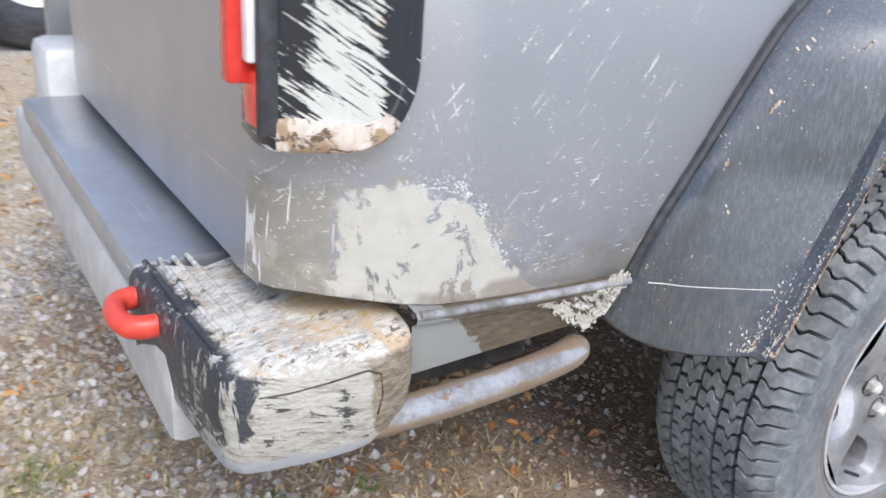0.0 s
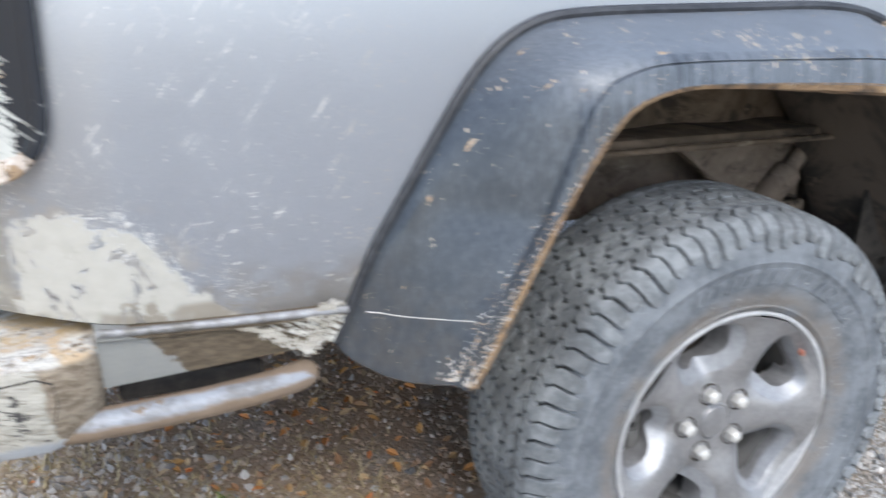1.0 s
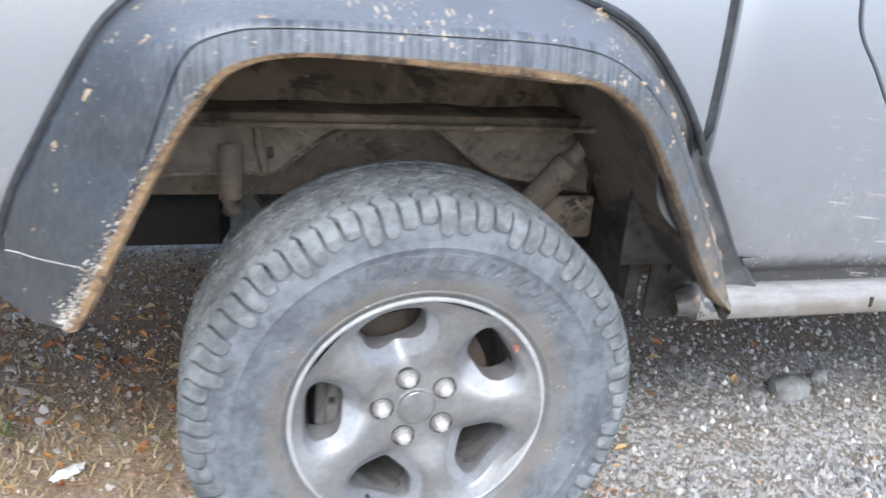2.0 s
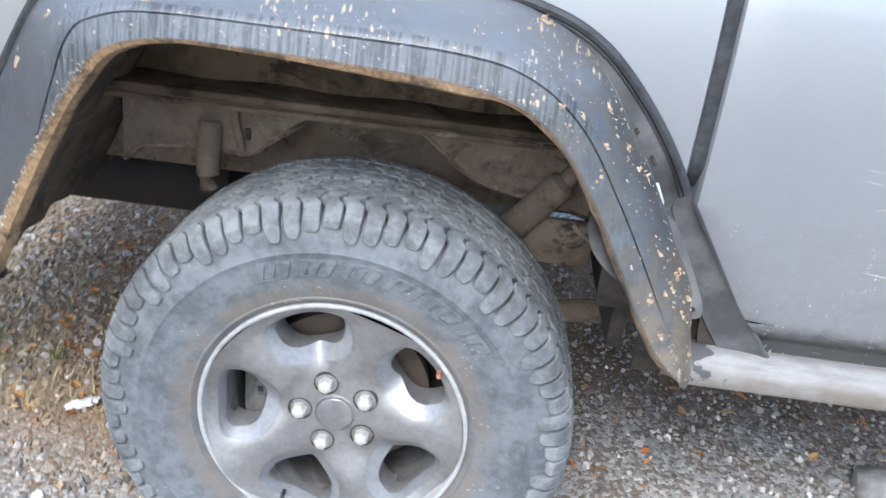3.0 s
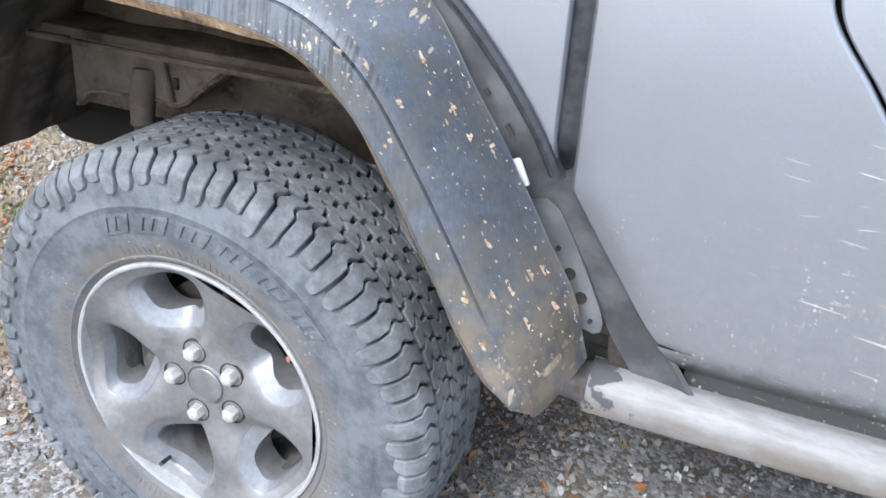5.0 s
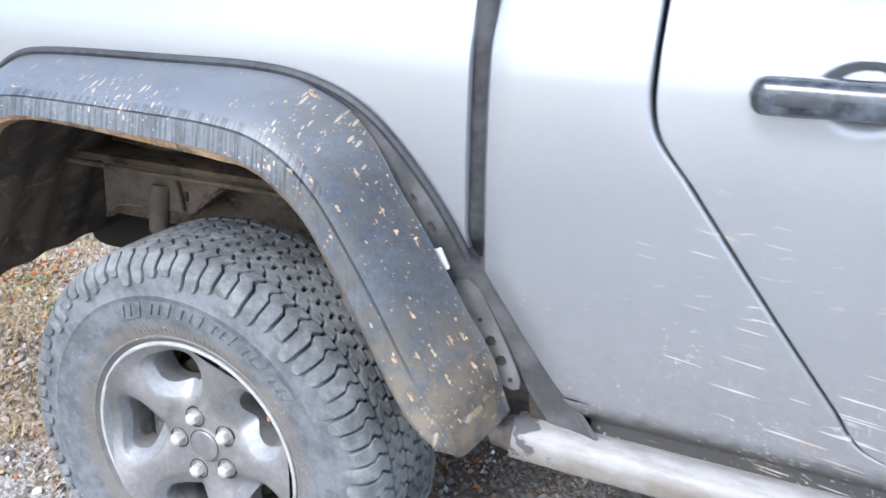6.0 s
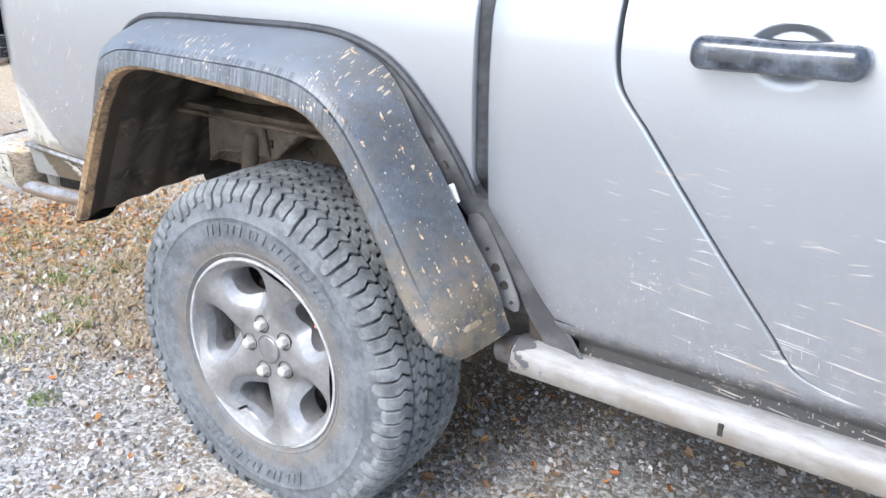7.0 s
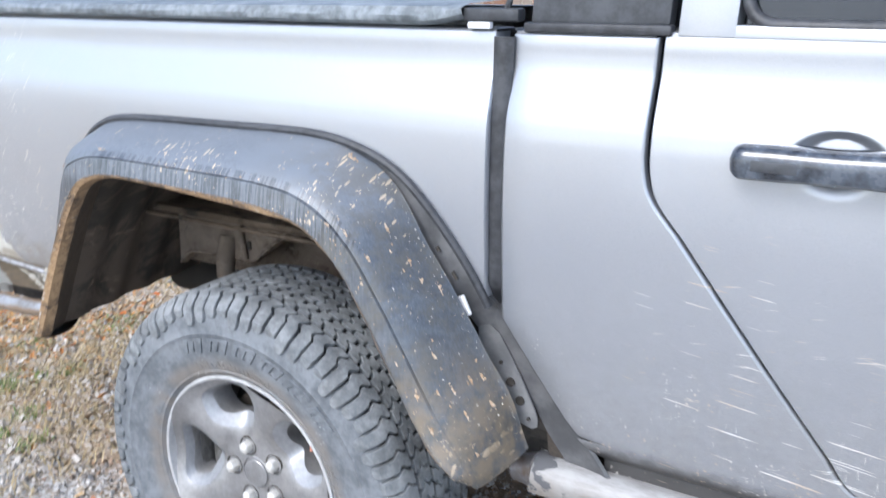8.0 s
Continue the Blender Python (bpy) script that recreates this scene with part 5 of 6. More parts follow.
gate = loft([[(-1.229 - 0.012 * math.exp(-((z - 1.1) / 0.12) ** 2) + 0.075 * max(0.0, (y - 1.22) / 0.38) ** 2.2, y, z) for y in np.arange(0.152, 1.61, 0.05)] for z in np.arange(0.72, 1.346, 0.03)])
M_GATE = silver_paint(False)
tailgate = part("tailgate", gate, M_GATE, truck, "dusty silver tailgate")
part("gate_back", box(-1.204, 0.15, 0.74, -1.174, 1.35, 1.34, 0.004), M_TRIM, truck)

# bed rail and cover
cover = []
for k in range(61):
    x = -1.19 + 1.685 * k / 60
    t = max(0.0, (x - 0.42) / 0.085)
    lift = 0.016 * min(t, 1) ** 1.2
    top = 1.377 + 0.010 * (x + 1.19) / 1.66
    wave = 0.0015 * math.sin(x * 31) + 0.001 * math.sin(x * 77)
    cover.append([(x, 0.10, 1.352 + lift), (x, 0.030, 1.353 + lift), (x, 0.020, 1.360 + lift), (x, 0.018 + wave, min(1.370 + lift, top)), (x, 0.026, top - 0.001), (x, 0.045, top + 0.003), (x, 0.30, top + 0.010 + wave), (x, 0.88, top + 0.014), (x, 1.46, top + 0.010), (x, 1.73, top)])
part("bed_cover", loft(cover), M_CLOTH, truck, "dusty black vinyl bed cover")
part("bed_rail", box(-1.20, 0.045, 1.325, 0.55, 0.12, 1.349, 0.004), M_GASKET, truck)
part("bed_far_side", box(-1.22, 1.715, 0.72, 0.564, 1.76, 1.345, 0.006), M_PAINT, truck)
part("bed_front", box(0.52, 0.05, 0.88, 0.55, 1.71, 1.345, 0.004), M_TRIM, truck)
part("cover_clamp", box(0.49, 0.028, 1.362, 0.598, 0.060, 1.384, 0.006, m=Matrix.Translation((0, 0, 0))), M_TRIM, truck, "black cover clamp")
part("clamp_lever", tube([(0.565, 0.04, 1.37), (0.578, 0.036, 1.395), (0.575, 0.036, 1.43)], 0.006, 8), M_TRIM, truck)
part("clamp_plate", box(0.505, 0.022, 1.350, 0.548, 0.036, 1.361, 0.002), M_WHITE, truck, "pale clamp plate")

# cab above the belt, leaning in
LEAN_IN = Matrix(((1, 0, 0, 0), (0, 1, 0.22, -0.22 * 1.3455), (0, 0, 1, 0), (0, 0, 0, 1)))


def leaning(ob):
    ob.data.transform(LEAN_IN)
    return ob


leaning(part("hardtop_side", box(0.612, 0.040, 1.360, 0.846, 0.075, 1.80, 0.006), M_TRIM, truck, "black hardtop side panel with droplets"))
part("belt_gasket", box(0.606, 0.030, 1.346, 0.852, 0.060, 1.362, 0.004), M_GASKET, truck)
leaning(part("window_pillar", box(0.8605, 0.0352, 1.3455, 0.946, 0.085, 1.80, 0.003), M_PAINT, door))
rubber_line = []
for a in np.arange(0, math.pi / 2 + 0.01, math.pi / 16):
    rubber_line.append((1.000 - 0.045 * math.cos(a), 0.045, 1.410 - 0.045 * math.sin(a)))
rubber_line = [(0.955, 0.045, 1.80)] + rubber_line + [(1.9, 0.045, 1.362)]
leaning(part("window_rubber", tube(rubber_line, 0.010, 10), M_GASKET, door, "black window rubber"))
leaning(part("window_corner", box(0.944, 0.0356, 1.3455, 1.93, 0.060, 1.364, 0.002), M_PAINT, door))
glass = leaning(part("window_pane", box(0.955, 0.056, 1.365, 1.90, 0.060, 1.80, 0.0), M_GLASS, door, "tinted window pane", smooth=False))
part("door_inner", box(0.90, 0.06, 0.66, 1.95, 0.10, 1.35, 0.005), M_TRIM, truck)
part("cab_back", box(0.612, 0.17, 0.60, 0.64, 1.59, 1.80, 0.005), M_TRIM, truck)
part("roof", box(0.61, 0.13, 1.795, 2.10, 1.63, 1.83, 0.012), M_TRIM, truck)
part("cab_far_side", box(0.612, 1.72, 0.60, 2.05, 1.76, 1.80, 0.006), M_PAINT, truck)
part("seat_back", box(0.75, 0.20, 0.75, 0.90, 1.56, 1.42, 0.03), M_TRIM, truck)
nose = []
for x, zt, y0 in ((2.0, 1.36, 0.035), (2.05, 1.34, 0.03), (2.4, 1.31, 0.10), (2.9, 1.27, 0.20), (3.35, 1.20, 0.30), (3.42, 1.10, 0.32)):
    nose.append([(x, y0, 0.72), (x, y0 - 0.004, 0.95), (x, y0, 1.15), (x, y0 + 0.04, zt - 0.03), (x, y0 + 0.10, zt), (x, 0.88, zt + 0.02), (x, WIDTH - y0 - 0.10, zt), (x, WIDTH - y0 - 0.04, zt - 0.03), (x, WIDTH - y0, 1.15), (x, WIDTH - y0, 0.72)])
bm = loft(nose)
bm.faces.new([bm.verts.new(p) for p in nose[-1]])
part("hood", bm, M_PAINT, truck)
part("windscreen", loft([[(2.06, 0.10, 1.35), (2.06, 1.66, 1.35)], [(1.95, 0.14, 1.80), (1.95, 1.62, 1.80)]]), M_GLASS, truck)
part("front_flare", tube([(2.93 + 0.02, -0.05, 0.62), (3.02, -0.06, 1.0), (3.25, -0.06, 1.06), (3.6, -0.06, 1.06), (3.82, -0.05, 0.95)], 0.055, 12), M_PLASTIC, truck)
part("front_bumper", box(3.85, 0.10, 0.52, 4.02, 1.66, 0.74, 0.03), M_TRIM, truck)


# ---- wheels ----
TYRE_R = 0.432
SKIN = smoothed([(0.0, 0.0, 0.420), (0.075, 0.075, 0.4185), (0.100, 0.1000, 0.4165), (0.115, 0.1140, 0.4120), (0.128, 0.1240, 0.4040), (0.142, 0.1325, 0.3930), (0.158, 0.1385, 0.3780), (0.176, 0.1415, 0.3600)], 6)


def skin_at(d, lift):
    """Radius and y at a distance d from the tread's middle, measured round the shoulder, raised by lift."""
    k = abs(d)
    f = [float(np.interp(k + e, [q[0] for q in SKIN], [q[c] for q in SKIN])) for c in (1, 2) for e in (-0.004, 0.004)]
    y, r = (f[0] + f[1]) / 2, (f[2] + f[3]) / 2
    ty, tr = f[1] - f[0], f[3] - f[2]
    n = math.hypot(ty, tr) or 1.0
    return r + lift * ty / n, math.copysign(y - lift * tr / n, d if d else 1.0)


def lug(bm, levels, lift, inset=0.0016):
    """A rubber block over the skin: levels of (distance from the middle, left arc, right arc, share of the lift)."""
    rings = []
    for d, a0, a1, share in levels:
        h = lift * share
        ring = []
        for arc, up in ((a0 - 0.0006, -0.004), (a0, h - inset), (a0 + inset, h), (a1 - inset, h), (a1, h - inset), (a1 + 0.0006, -0.004)):
            r, y = skin_at(d, up)
            ring.append((math.cos(arc / TYRE_R) * r, y, math.sin(arc / TYRE_R) * r))
        rings.append(ring)
    loft(rings, False, False, bm)
    for ring in (rings[0], rings[-1]):
        bm.faces.new([bm.verts.new(q) for q in ring])


def tread_mesh():
    """Wavy centre ribs cut into blocks, and long shoulder lugs that run down the sidewall."""
    bm, rnd = bmesh.new(), random.Random(17)
    pitches = 38
    p = 2 * math.pi * TYRE_R / pitches
    for k in range(pitches):
        o = k * p
        for side in (-1, 1):
            s = o + (0.35 * p if side > 0 else 0)
            end = 0.170 if k % 2 else 0.156
            bend = [(0.081, 0.03, 0.44), (0.090, 0.05, 0.47), (0.098, 0.17, 0.58), (0.105, 0.16, 0.57), (0.112, 0.04, 0.46), (0.126, 0.02, 0.44), (0.140, 0.03, 0.44)]
            first = [(side * d, s + u * p, s + v * p, 1.0) for d, u, v in bend]
            first += [(side * (0.140 + (end - 0.140) * f), s + (0.03 + g) * p, s + (0.44 - g) * p, h) for f, g, h in ((0.35, 0.0, 0.72), (0.7, 0.02, 0.55), (0.93, 0.07, 0.48), (1.0, 0.14, 0.40))]
            lug(bm, first, 0.0130)
            end2 = 0.150 if k % 2 else 0.166
            second = [(side * d, s + (u + 0.485) * p, s + (v + 0.485) * p, 1.0) for d, u, v in bend]
            second += [(side * (0.140 + (end2 - 0.140) * f), s + (0.515 + g) * p, s + (0.925 - g) * p, h) for f, g, h in ((0.4, 0.0, 0.72), (0.8, 0.03, 0.52), (1.0, 0.12, 0.40))]
            lug(bm, second, 0.0125)
        for y0, y1, shift, way in ((-0.072, -0.030, 0.20, 1), (-0.022, 0.022, 0.60, -1), (0.030, 0.072, 0.95, 1)):
            for half in (0.0, 0.5):
                at = o + (shift + half) * p
                levels = []
                for f, z in ((0.0, 0.0), (0.26, 0.04), (0.40, 0.22), (0.52, 0.20), (0.66, 0.02), (1.0, 0.06)):
                    levels.append((y0 + (y1 - y0) * f, at + (0.03 + way * z) * p, at + (0.42 + way * z) * p, 1.0))
                lug(bm, levels, 0.0125)
    return bm


def flattened(bm, low):
    for v in bm.verts:
        v.co.z = max(v.co.z, low)
    return bm


def tyre_body():
    prof = [(0.243, -0.118), (0.2475, -0.124), (0.2535, -0.1275), (0.2545, -0.1295), (0.2575, -0.1300), (0.259, -0.1285), (0.275, -0.1340), (0.30, -0.1385), (0.330, -0.1415), (0.342, -0.1420), (0.344, -0.1436), (0.3465, -0.1436), (0.3485, -0.1420)]
    prof += [(q[2], -q[1]) for q in SKIN[::-3]]
    if prof[-1][1] < -0.001:
        prof.append((0.420, 0.0))
    prof += [(r, -y) for r, y in prof[-2::-1]]
    return revolve(prof, 120)


def pad(bm, a0, a1, r0, r1, y, height, skew=0.0):
    """A flat raised mark on the sidewall between two angles and radii."""
    def P(a, r, h):
        return (math.cos(a) * r, y(r) - h, math.sin(a) * r)
    quad = [(a0, r0), (a1, r0), (a1 + skew, r1), ((a0 + a1) / 2 + skew, r1), (a0 + skew, r1)]
    c = (sum(q[0] for q in quad) / 5, sum(q[1] for q in quad) / 5)
    inn = [(c[0] + (a - c[0]) * 0.86, c[1] + (r - c[1]) * 0.86) for a, r in quad]
    rings = [[P(a, r, -0.002) for a, r in quad], [P(a, r, height * 0.8) for a, r in quad], [P(a, r, height) for a, r in inn]]
    loft(rings, True, False, bm)
    bm.faces.new([bm.verts.new(q) for q in rings[-1]])


def wall_y(r):
    return float(np.interp(r, [0.259, 0.275, 0.30, 0.33, 0.36, 0.375, 0.392, 0.405, 0.4145], [-0.1285, -0.134, -0.1385, -0.1415, -0.142, -0.1405, -0.135, -0.127, -0.112]))


def marks():
    """Plain raised bars where the sidewall carries lettering."""
    bm = bmesh.new()
    rnd = random.Random(12)
    for mid in (math.radians(83), math.radians(263)):
        for k in range(6):
            a = mid + math.radians(33 - 13.2 * k)
            w = math.radians(10.2)
            # each sign stands as a few plain strokes
            for f0, f1 in ((0.0, 0.22), (0.36, 0.58), (0.74, 1.0)):
                lo, hi = 0.302 + 0.006 * rnd.random(), 0.334 - 0.006 * rnd.random()
                pad(bm, a - w * f1, a - w * f0, lo, hi, wall_y, 0.0030, -math.radians(2.2))
            pad(bm, a - w, a, 0.302, 0.3065, wall_y, 0.0026)
            pad(bm, a - w - math.radians(2.2), a - math.radians(2.2), 0.3305, 0.335, wall_y, 0.0026)
    for k in range(150):
        a = 2 * math.pi * k / 150
        if (k // 12) % 3 != 1:
            pad(bm, a, a + 0.012, 0.264, 0.272 + 0.004 * (k % 3), wall_y, 0.0012)
    return bm


A0 = radians(35)


def spokes(shelf=None):
    """The wheel's face: five broad spokes round five windows."""
    bm = bmesh.new()
    n = 50

    def face_y(r, off):
        crown = 0.015 * math.cos(min(1.0, abs(off) / radians(36)) * math.pi) if r > 0.10 else 0.0
        return float(np.interp(r, [0.0, 0.045, 0.07, 0.10, 0.15, 0.19, 0.215, 0.2352], [-0.089, -0.089, -0.088, -0.092, -0.099, -0.104, -0.110, -0.1205])) + crown * 0.9

    for w in range(5):
        mid = A0 + w * 2 * math.pi / 5
        half = math.pi / 5

        def sector(t):
            """The sector's rim, t in 0..1: outer arc, side, hub, side."""
            if t < 0.36:
                a = -half + 2 * half * t / 0.36
                return 0.2352, a
            if t < 0.5:
                f = (t - 0.36) / 0.14
                return 0.2352 + (0.036 - 0.2352) * f, half
            if t < 0.86:
                f = (t - 0.5) / 0.36
                return 0.036, half - 2 * half * f
            f = (t - 0.86) / 0.14
            return 0.036 + (0.2352 - 0.036) * f, -half

        def window(t, grow=1.0):
            """A rounded opening, wider at the rim."""
            r, a = sector(t)
            x, z = r * math.cos(a), r * math.sin(a)
            c = 0.171
            ang = math.atan2(z, x - c)
            ex, ez = 0.036 * grow, (0.061 + 0.016 * math.cos(ang)) * grow
            q = 3.2
            d = (abs(math.cos(ang) / ex) ** q + abs(math.sin(ang) / ez) ** q) ** (-1 / q)
            return c + d * math.cos(ang), d * math.sin(ang)

        rings = []
        ts = [k / n for k in range(n)]
        for stage in range(8):
            ring = []
            for t in ts:
                r, a = sector(t)
                sx, sz = r * math.cos(a), r * math.sin(a)
                wx, wz = window(t)
                # a broad sloping bevel runs round the opening, narrow towards the rim
                vx, vz = wx - 0.171, wz
                d = math.hypot(vx, vz)
                side = max(-1.0, min(1.0, vx / 0.036))
                wide = 0.0205 - 0.0125 * side
                mx, mz = wx + vx / d * wide, wz + vz / d * wide * (0.875 + 0.125 * side)
                if stage < 4:
                    f = stage / 3
                    x, z = sx + (mx - sx) * f, sz + (mz - sz) * f
                    rr, aa = math.hypot(x, z), math.atan2(z, x)
                    y = face_y(rr, aa)
                elif stage == 4:
                    x, z = mx + (wx - mx) * 0.12, mz + (wz - mz) * 0.12
                    y = face_y(math.hypot(mx, mz), math.atan2(mz, mx)) + 0.002
                elif stage == 5:
                    x, z = wx, wz
                    y = face_y(math.hypot(mx, mz), math.atan2(mz, mx)) + 0.024
                elif stage == 6:
                    x, z = wx, wz
                    y = -0.055
                else:
                    x, z = wx * 0.995, wz * 1.02
                    y = -0.03
                c, s = math.cos(mid), math.sin(mid)
                ring.append((x * c - z * s, y, x * s + z * c))
            rings.append(ring)
        loft(rings, True, False, bm)
        if w == 0 and shelf is not None:
            loft([[Vector(p) + Vector((0, -0.0007, 0)) for p in rings[st]] for st in (4, 5)], True, False, shelf)
    bmesh.ops.remove_doubles(bm, verts=bm.verts, dist=0.0004)
    return bm


CACHE = {}


def wheel(parent, m, low):
    """A road wheel: barrel, spoked face, cap, nuts, brake and tyre."""
    if not CACHE:
        barrel = [(0.243, -0.1165), (0.2450, -0.121), (0.2440, -0.1255), (0.2405, -0.1268), (0.2365, -0.1255), (0.2350, -0.121), (0.2345, -0.112), (0.226, -0.09)]
        w = part("wheel", revolve(barrel, 96), M_RIM, parent, "alloy wheel with a worn silver edge")
        part("inner_barrel", revolve([(0.226, -0.09), (0.205, -0.05), (0.205, 0.08), (0.235, 0.115), (0.243, 0.12)], 64), M_BARREL, w, "dark inside of the rim")
        facet = bmesh.new()
        part("spokes", spokes(facet), M_SPOKE, w, "dusty charcoal five-spoke face")
        f0 = part("window_facet", facet, M_SHELF, w, "sloping bevel round a wheel window, paled for sky light")
        for k in range(1, 5):
            again("window_facet", f0, w, pose(0, 0, 0, 0, -72 * k, 0))
        cap = revolve([(0.0001, -0.0945), (0.022, -0.0945), (0.0315, -0.0935), (0.0335, -0.0915), (0.0335, -0.0880), (0.036, -0.0880), (0.0375, -0.0905), (0.0405, -0.089), (0.042, -0.080)], 40)
        part("centre_cap", cap, M_SPOKE, w, "plain round centre cap")
        nut = revolve([(0.0001, -0.1095), (0.0060, -0.1090), (0.0095, -0.1065), (0.0110, -0.1040), (0.0114, -0.1030), (0.0120, -0.086)], 6)
        # flat dark disc under each nut paints the shade of a recess
        recess = revolve([(0.0162, -0.0845), (0.0158, -0.0892), (0.0155, -0.0908), (0.0140, -0.0890), (0.0128, -0.0878), (0.0001, -0.0876)], 24)
        for k in range(5):
            a = A0 + k * 2 * math.pi / 5
            at = Matrix.Translation((0.0652 * math.cos(a), 0.0, 0.0652 * math.sin(a))) @ Matrix.Diagonal((1.2, 1.0, 1.2, 1))
            if k == 0:
                n0 = part("lug_nut", nut, M_NUT, w, "pale dusty lug nut")
                s0 = part("nut_seat", recess, M_DARK, w, "dark disc painting the shade of a nut recess")
                n0.matrix_basis, s0.matrix_basis = at, at @ Matrix.Diagonal((1.2, 1.0, 1.2, 1))
            else:
                again("lug_nut", n0, w, at @ pose(0, 0, 0, 0, 23 * k, 0))
                again("nut_seat", s0, w, at @ Matrix.Diagonal((1.2, 1.0, 1.2, 1)))
        for px, pz, r, mat, say in ((0.180, 0.124, 0.0045, M_MARK, "faded orange paint mark"), (-0.156, -0.135, 0.006, M_WHITE, "white scuff")):
            q = math.hypot(px, pz)
            y = float(np.interp(q, [0.10, 0.15, 0.19, 0.215, 0.2352], [-0.101, -0.102, -0.104, -0.110, -0.1205]))
            blot = revolve([(0.0001, -0.0006), (r * 0.8, -0.0005), (r, 0.010)], 12)
            for v in blot.verts:
                v.co.z *= 1.6
            part("paint_mark", blot, mat, w, say).matrix_basis = Matrix.Translation((px, y, pz))
        part("brake_disc", revolve([(0.0001, -0.02), (0.09, -0.02), (0.095, -0.008), (0.165, -0.008), (0.165, 0.012), (0.09, 0.012)], 48), M_LINER, w)
        caliper = part("brake_caliper", box(-0.185, -0.040, -0.060, -0.128, 0.03, 0.052, 0.010, box(-0.165, -0.047, -0.050, -0.140, -0.036, -0.012, 0.005, box(-0.165, -0.047, 0.006, -0.140, -0.036, 0.042, 0.005))), M_BARREL, w, "grimy brake caliper")
        part("caliper_slot", box(-0.159, -0.0405, -0.010, -0.146, -0.036, 0.004, 0.002), M_SOOT, w)
        part("back_plate", revolve([(0.0001, 0.05), (0.20, 0.05)], 32), M_DARK, w)
        valve = tube([(0.205 * math.cos(A0 - 2.62), -0.100, 0.205 * math.sin(A0 - 2.62)), (0.198 * math.cos(A0 - 2.62), -0.128, 0.198 * math.sin(A0 - 2.62))], 0.004, 8)
        part("valve", valve, M_GASKET, w)
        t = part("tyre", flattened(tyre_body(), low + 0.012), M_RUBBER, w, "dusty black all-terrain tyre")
        t2 = part("tread", flattened(tread_mesh(), low), M_TREAD, w, "chunky tread filled with pale dust")
        tagged(part("raised_marking", marks(), M_RUBBER, w, "raised plain marks on the sidewall"), kind="stuff")
        CACHE["wheel"] = w
        w.matrix_basis = m
        return w
    src = CACHE["wheel"]
    w = again("wheel", src, parent, m)
    for c in src.children:
        again(c.name.split(".")[0], c, w, c.matrix_basis.copy())
    return w


ROUND = Matrix.Diagonal((1.015, 1.0, 1.015, 1.0))
wheel(truck, Matrix.Translation(HUB) @ ROUND, -0.382)
wheel(truck, Matrix.Translation((HUB[0] + 3.38, HUB[1], HUB[2])) @ ROUND, -0.382)
wheel(truck, Matrix.Translation((HUB[0], WIDTH - HUB[1], HUB[2])) @ pose(0, 0, 0, 0, 0, 180) @ ROUND, -0.382)
wheel(truck, Matrix.Translation((HUB[0] + 3.38, WIDTH - HUB[1], HUB[2])) @ pose(0, 0, 0, 0, 0, 180) @ ROUND, -0.382)

# ---- the ground and what lies on it ----
def ground_z(x, y):
    dip = -0.014 * math.exp(-((x - 0.0) ** 2 + (y - 0.03) ** 2) / 0.25)
    rise = 0.30 * (1 - math.exp(-max(0.0, y - 1.9) / 2.4))
    return rise + dip + 0.010 * noise.noise((x * 1.3, y * 1.3, 0)) + 0.005 * noise.noise((x * 5, y * 5, 4)) - 0.004


def spread(reach, near, fine, coarse):
    """Grid lines, close together near the truck."""
    out, v = [], 0.0
    while v < reach:
        out.append(v)
        v += fine if v < near else fine + (v - near) * coarse
    out.append(reach)
    return sorted({-q for q in out} | set(out))


xs, ys = spread(220.0, 3.2, 0.04, 0.12), spread(220.0, 3.0, 0.04, 0.12)
bm = loft([[(x, y, ground_z(x, y)) for y in ys] for x in xs])
ground = tagged(part("ground", bm, M_GROUND), "packed grey gravel and earth with straw and fallen leaves", "ground", kind="structure")


def pebble(rnd, at, r, out, faces):
    """Adds a rough pebble to the lists: a squashed, jittered octahedron."""
    base = len(out)
    turn = Euler((rnd.random() * 6, rnd.random() * 6, rnd.random() * 6)).to_matrix()
    sx, sy, sz = r * (0.7 + 0.7 * rnd.random()), r * (0.6 + 0.5 * rnd.random()), r * (0.4 + 0.4 * rnd.random())
    t = 0.62
    for v in ((1, 0, 0), (-1, 0, 0), (0, 1, 0), (0, -1, 0), (0, 0, 1), (0, 0, -1), (t, t, t), (-t, -t, t), (t, -t, -t), (-t, t, -t)):
        j = Vector((v[0] * sx, v[1] * sy, v[2] * sz)) * (0.8 + 0.4 * rnd.random())
        out.append(tuple(turn @ j + at))
    for f in ((0, 2, 6), (2, 4, 6), (4, 0, 6), (1, 3, 7), (3, 4, 7), (4, 1, 7), (0, 3, 8), (3, 5, 8), (5, 0, 8), (1, 2, 9), (2, 5, 9), (5, 1, 9), (0, 4, 3), (2, 1, 4), (0, 5, 2), (1, 5, 3)):
        faces.append(tuple(base + q for q in f))


def loose(name, count, rnd, where, size, material, label, smooth=False):
    verts, faces = [], []
    for _ in range(count):
        x, y = where(rnd)
        r = size(rnd)
        pebble(rnd, Vector((x, y, ground_z(x, y) + r * 0.22)), r, verts, faces)
    me = bpy.data.meshes.new(name)
    me.from_pydata(verts, [], faces)
    me.materials.append(material)
    return tagged(new(name, me), label, "gravel", kind="stuff")


def beside(r):
    """Places on the open gravel outside the truck's shade."""
    if r.random() < 0.35:
        return r.uniform(0.2, 2.2), r.uniform(0.0, 1.5)
    if r.random() < 0.8:
        return r.uniform(-2.4, 2.0), r.uniform(-0.75, 0.15)
    return r.uniform(0.3, 2.0), r.uniform(-0.75, 1.7)


